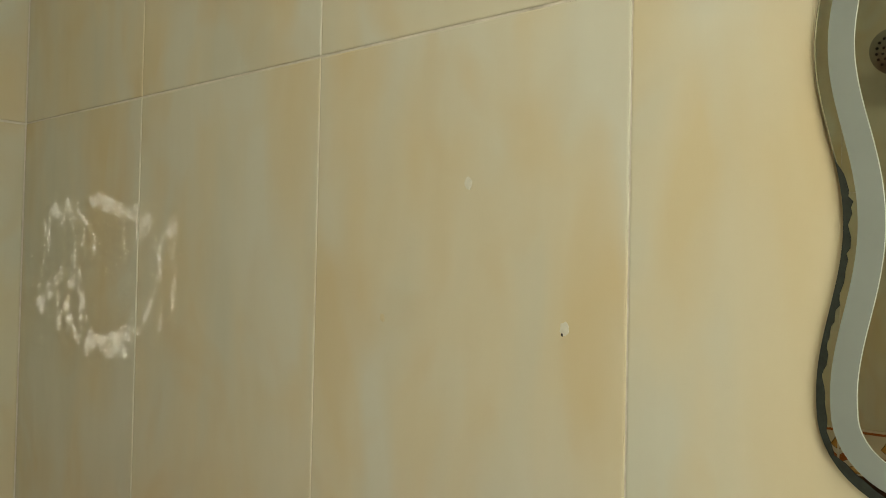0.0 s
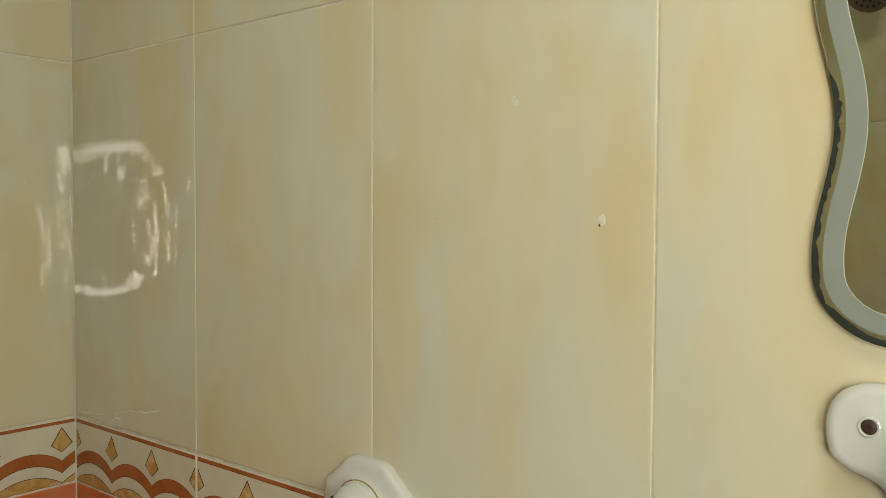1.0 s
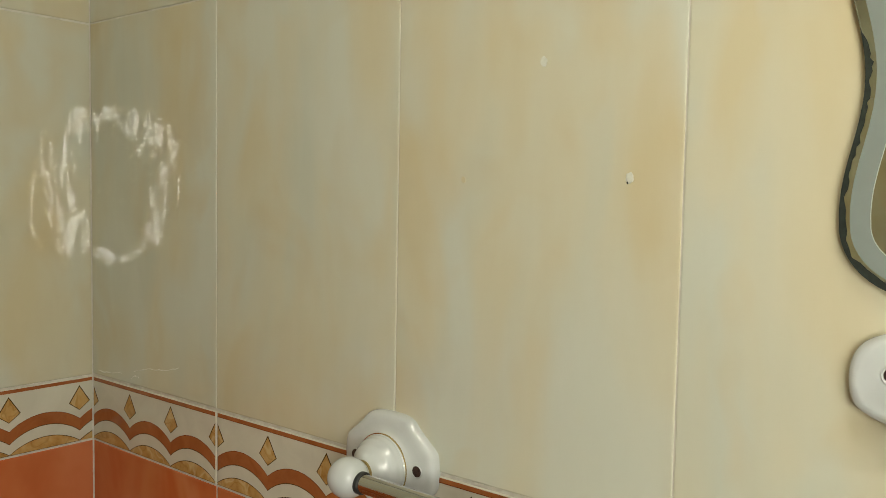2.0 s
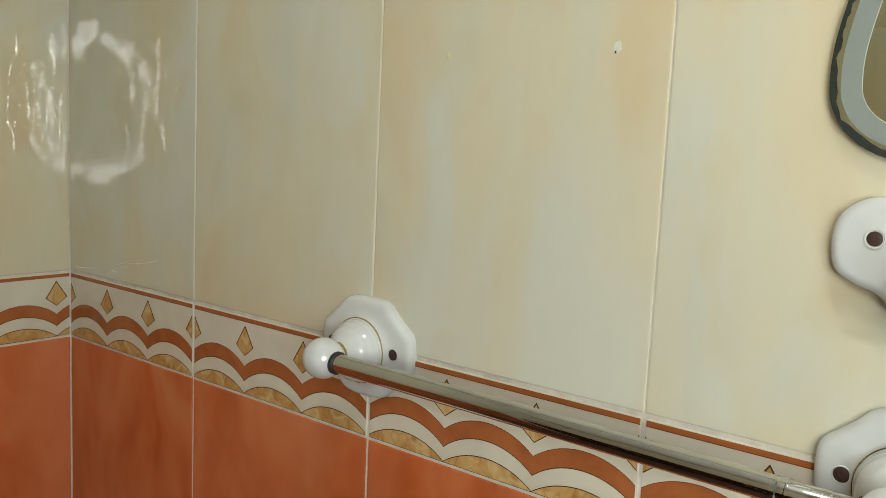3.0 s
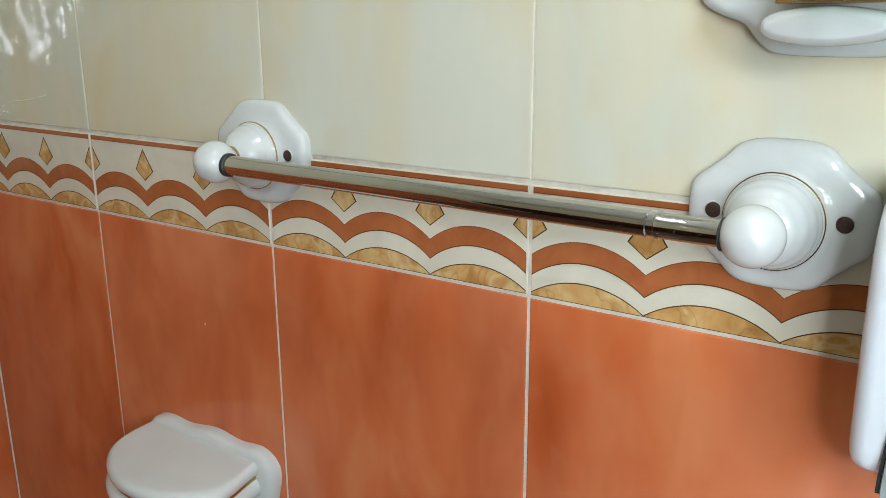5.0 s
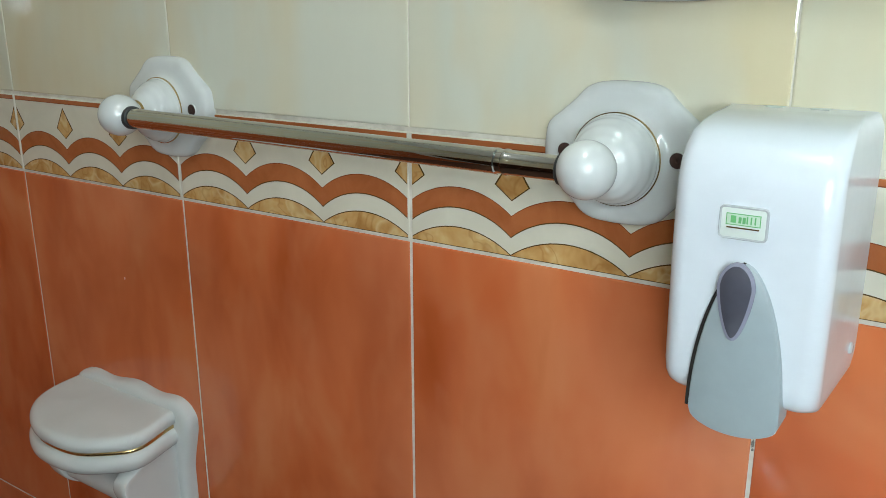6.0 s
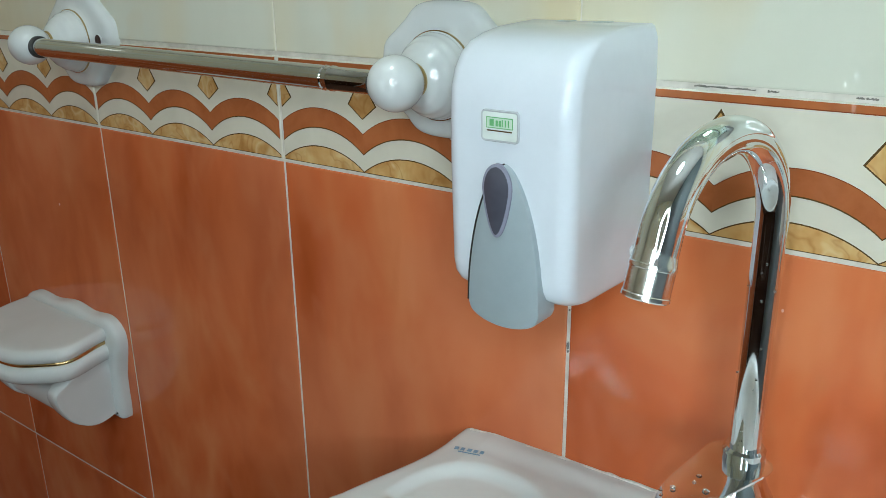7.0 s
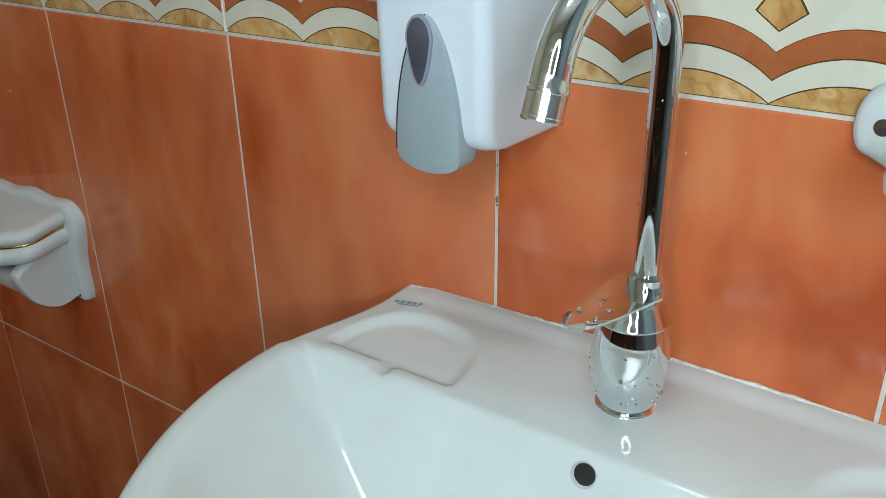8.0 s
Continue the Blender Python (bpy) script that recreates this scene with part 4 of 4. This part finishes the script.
def border_shapes():
    up, mid, moon = arc(0.0390, 0.0588), arc(0.0195, 0.0397), arc(0.0031, 0.0212)
    ln = 0.00055
    shapes = {}
    for side, (a, b) in {"full": (-ARC / 2, ARC / 2), "first": (-ARC / 2 + IN, ARC / 2), "last": (-ARC / 2, ARC / 2 - IN)}.items():
        shapes["arch_band", side] = flat([(-0.00025, 0, strip(mid, up, a, b)), (-0.0004, 1, strip(lambda x: mid(x) - ln, lambda x: mid(x) + ln, a, b)), (-0.0004, 2, strip(lambda x: up(x) - ln * 0.7, lambda x: up(x) + ln * 0.6, a, b))], "arch_band")
        foot = lambda x: 0.0026 - BH / 2
        shapes["half_moon", side] = flat([(-0.00025, 0, strip(foot, moon, a, b)), (-0.0004, 1, strip(lambda x: moon(x) - ln, lambda x: moon(x) + ln, a, b)), (-0.0004, 1, strip(lambda x: foot(x) - ln * 0.5, lambda x: foot(x) + ln * 0.5, a, b))], "half_moon")

    def kite(k, half):
        w, t, c, f = 0.0178 * k, 0.0660 + 0.0275 * k - BH / 2, 0.0660 - BH / 2, 0.0660 - 0.0135 * k - BH / 2
        if half == "full":
            return [[(0, f), (w, c), (0, t), (-w, c)]]
        s = 1 if half == "first" else -1
        e = IN
        return [[(s * e, f + (c - f) * e / w), (s * w, c), (s * e, t - (t - c) * e / w)]]

    for half in ("full", "first", "last"):
        shapes["diamond", half] = flat([(-0.0002, 1, kite(1.0, half)), (-0.00035, 0, kite(0.90, half))], "diamond")
    s0, s1 = 0.0983 - BH / 2, 0.1036 - BH / 2
    shapes["stripe", "full"] = flat([(-0.00025, 0, [[(-TW / 2 + IN, s0), (TW / 2 - IN, s0), (TW / 2 - IN, s1), (-TW / 2 + IN, s1)]]), (-0.0004, 1, [[(-TW / 2 + IN, s0 - 0.0004), (TW / 2 - IN, s0 - 0.0004), (TW / 2 - IN, s0 + 0.0004), (-TW / 2 + IN, s0 + 0.0004)]])], "stripe")
    return shapes


SHAPES = border_shapes()
RUST = simple("rust_line", (0.20, 0.05, 0.015), 0.2)


def border_tile(parent, m):
    t = tile("border_tile", IVORY, TW - JOINT, BH - JOINT, parent, m, "ivory border tile with rust arches and ochre diamonds")
    for k in range(3):
        side = ("first", "full", "last")[k]
        x = (k - 1) * ARC
        placed("arch_band", SHAPES["arch_band", side], [BROWN, INK, RUST], t, "", False, pose(x, 0, 0))
        placed("half_moon", SHAPES["half_moon", side], [OCHRE, INK], t, "", False, pose(x, 0, 0))
    for x, side in ((-TW / 2, "first"), (-ARC / 2, "full"), (ARC / 2, "full"), (TW / 2, "last")):
        placed("diamond", SHAPES["diamond", side], [OCHRE, INK], t, "", False, pose(x, 0, 0))
    placed("stripe", SHAPES["stripe", "full"], [BROWN, RUST], t, "", False, pose(0, 0, 0))


def tile_wall(parent, columns, place, low=TERRA):
    """Columns of tiles; place(u, z) gives the pose of a tile whose middle is u along the wall."""
    for a, b in columns:
        w, u = b - a, (a + b) / 2
        tile("wall_tile", CREAM, w - JOINT * 0.42, TH - JOINT * 0.3 - 0.0024, parent, place(u, (ZT + 0.0024 + ZU) / 2))
        tile("wall_tile", CREAM, w - JOINT * 0.42, ROOM_Z - ZU - JOINT, parent, place(u, (ROOM_Z + ZU) / 2))
        tile("wall_tile", low, w - JOINT, ZB - ZL - JOINT, parent, place(u, (ZB + ZL) / 2))
        tile("wall_tile", low, w - JOINT, ZL - JOINT, parent, place(u, ZL / 2))
        if abs(w - TW) < 0.001:
            border_tile(parent, place(u, (ZB + ZT) / 2))


tile_wall(wall_north, [(TW * k, TW * (k + 1)) for k in range(8)], lambda u, z: pose(u, 0, z))
SHIFT = -0.2455 + TW
tile_wall(wall_west, [(SHIFT - TW * (k + 1), SHIFT - TW * k) for k in range(1, 5)], lambda u, z: pose(0, u, z, 0, 0, 90))
# unseen lower tiles made dark so that the chrome mirrors a dark room
tile_wall(wall_south, [(TW * k, TW * (k + 1)) for k in range(8)], lambda u, z: pose(u, ROOM_Y, z, 0, 0, 180), UMBER)


def cut_border(parent):
    """The corner piece of the side wall's border, cut from a tile."""
    w = 0.2455
    m = pose(0, -w / 2, (ZB + ZT) / 2, 0, 0, 90)
    t = tile("border_tile", IVORY, w - JOINT, BH - JOINT, parent, m, "cut ivory border tile with rust arches")
    first = -w / 2
    for k in range(2):
        x = first + ARC * (k + 0.5)
        side = ("first", "full")[k]
        placed("arch_band", SHAPES["arch_band", side], [BROWN, INK, RUST], t, "", False, pose(x, 0, 0))
        placed("half_moon", SHAPES["half_moon", side], [OCHRE, INK], t, "", False, pose(x, 0, 0))
    up, mid, moon = arc(0.0390, 0.0588), arc(0.0195, 0.0397), arc(0.0031, 0.0212)
    a, b = -ARC / 2, -ARC / 2 + (w - 2 * ARC) - 0.002
    ln = 0.0007
    x = first + ARC * 2.5
    placed("arch_band", flat([(-0.00025, 0, strip(mid, up, a, b, 6)), (-0.0004, 1, strip(lambda q: mid(q) - ln, lambda q: mid(q) + ln, a, b, 6))], "arch_band"), [BROWN, INK], t, "", False, pose(x, 0, 0))
    placed("half_moon", flat([(-0.00025, 0, strip(lambda q: 0.0026 - BH / 2, moon, a, b, 6)), (-0.0004, 1, strip(lambda q: moon(q) - ln, lambda q: moon(q) + ln, a, b, 6))], "half_moon"), [OCHRE, INK], t, "", False, pose(x, 0, 0))
    for x, side in ((first, "first"), (first + ARC, "full"), (first + 2 * ARC, "full")):
        placed("diamond", SHAPES["diamond", side], [OCHRE, INK], t, "", False, pose(x, 0, 0))
    s0, s1 = 0.0983 - BH / 2, 0.1036 - BH / 2
    placed("stripe", flat([(-0.00025, 0, [[(-w / 2 + IN, s0), (w / 2 - 0.002, s0), (w / 2 - 0.002, s1), (-w / 2 + IN, s1)]])], "stripe"), [BROWN], t, "", False, pose(0, 0, 0))
    for z, h, mat in (((ZT + ZU) / 2, TH - JOINT, CREAM), ((ROOM_Z + ZU) / 2, ROOM_Z - ZU - JOINT, CREAM), ((ZB + ZL) / 2, ZB - ZL - JOINT, TERRA), (ZL / 2, ZL - JOINT, TERRA)):
        tile("wall_tile", mat, w - JOINT * 0.6, h, parent, pose(0, -w / 2, z, 0, 0, 90))


cut_border(wall_west)
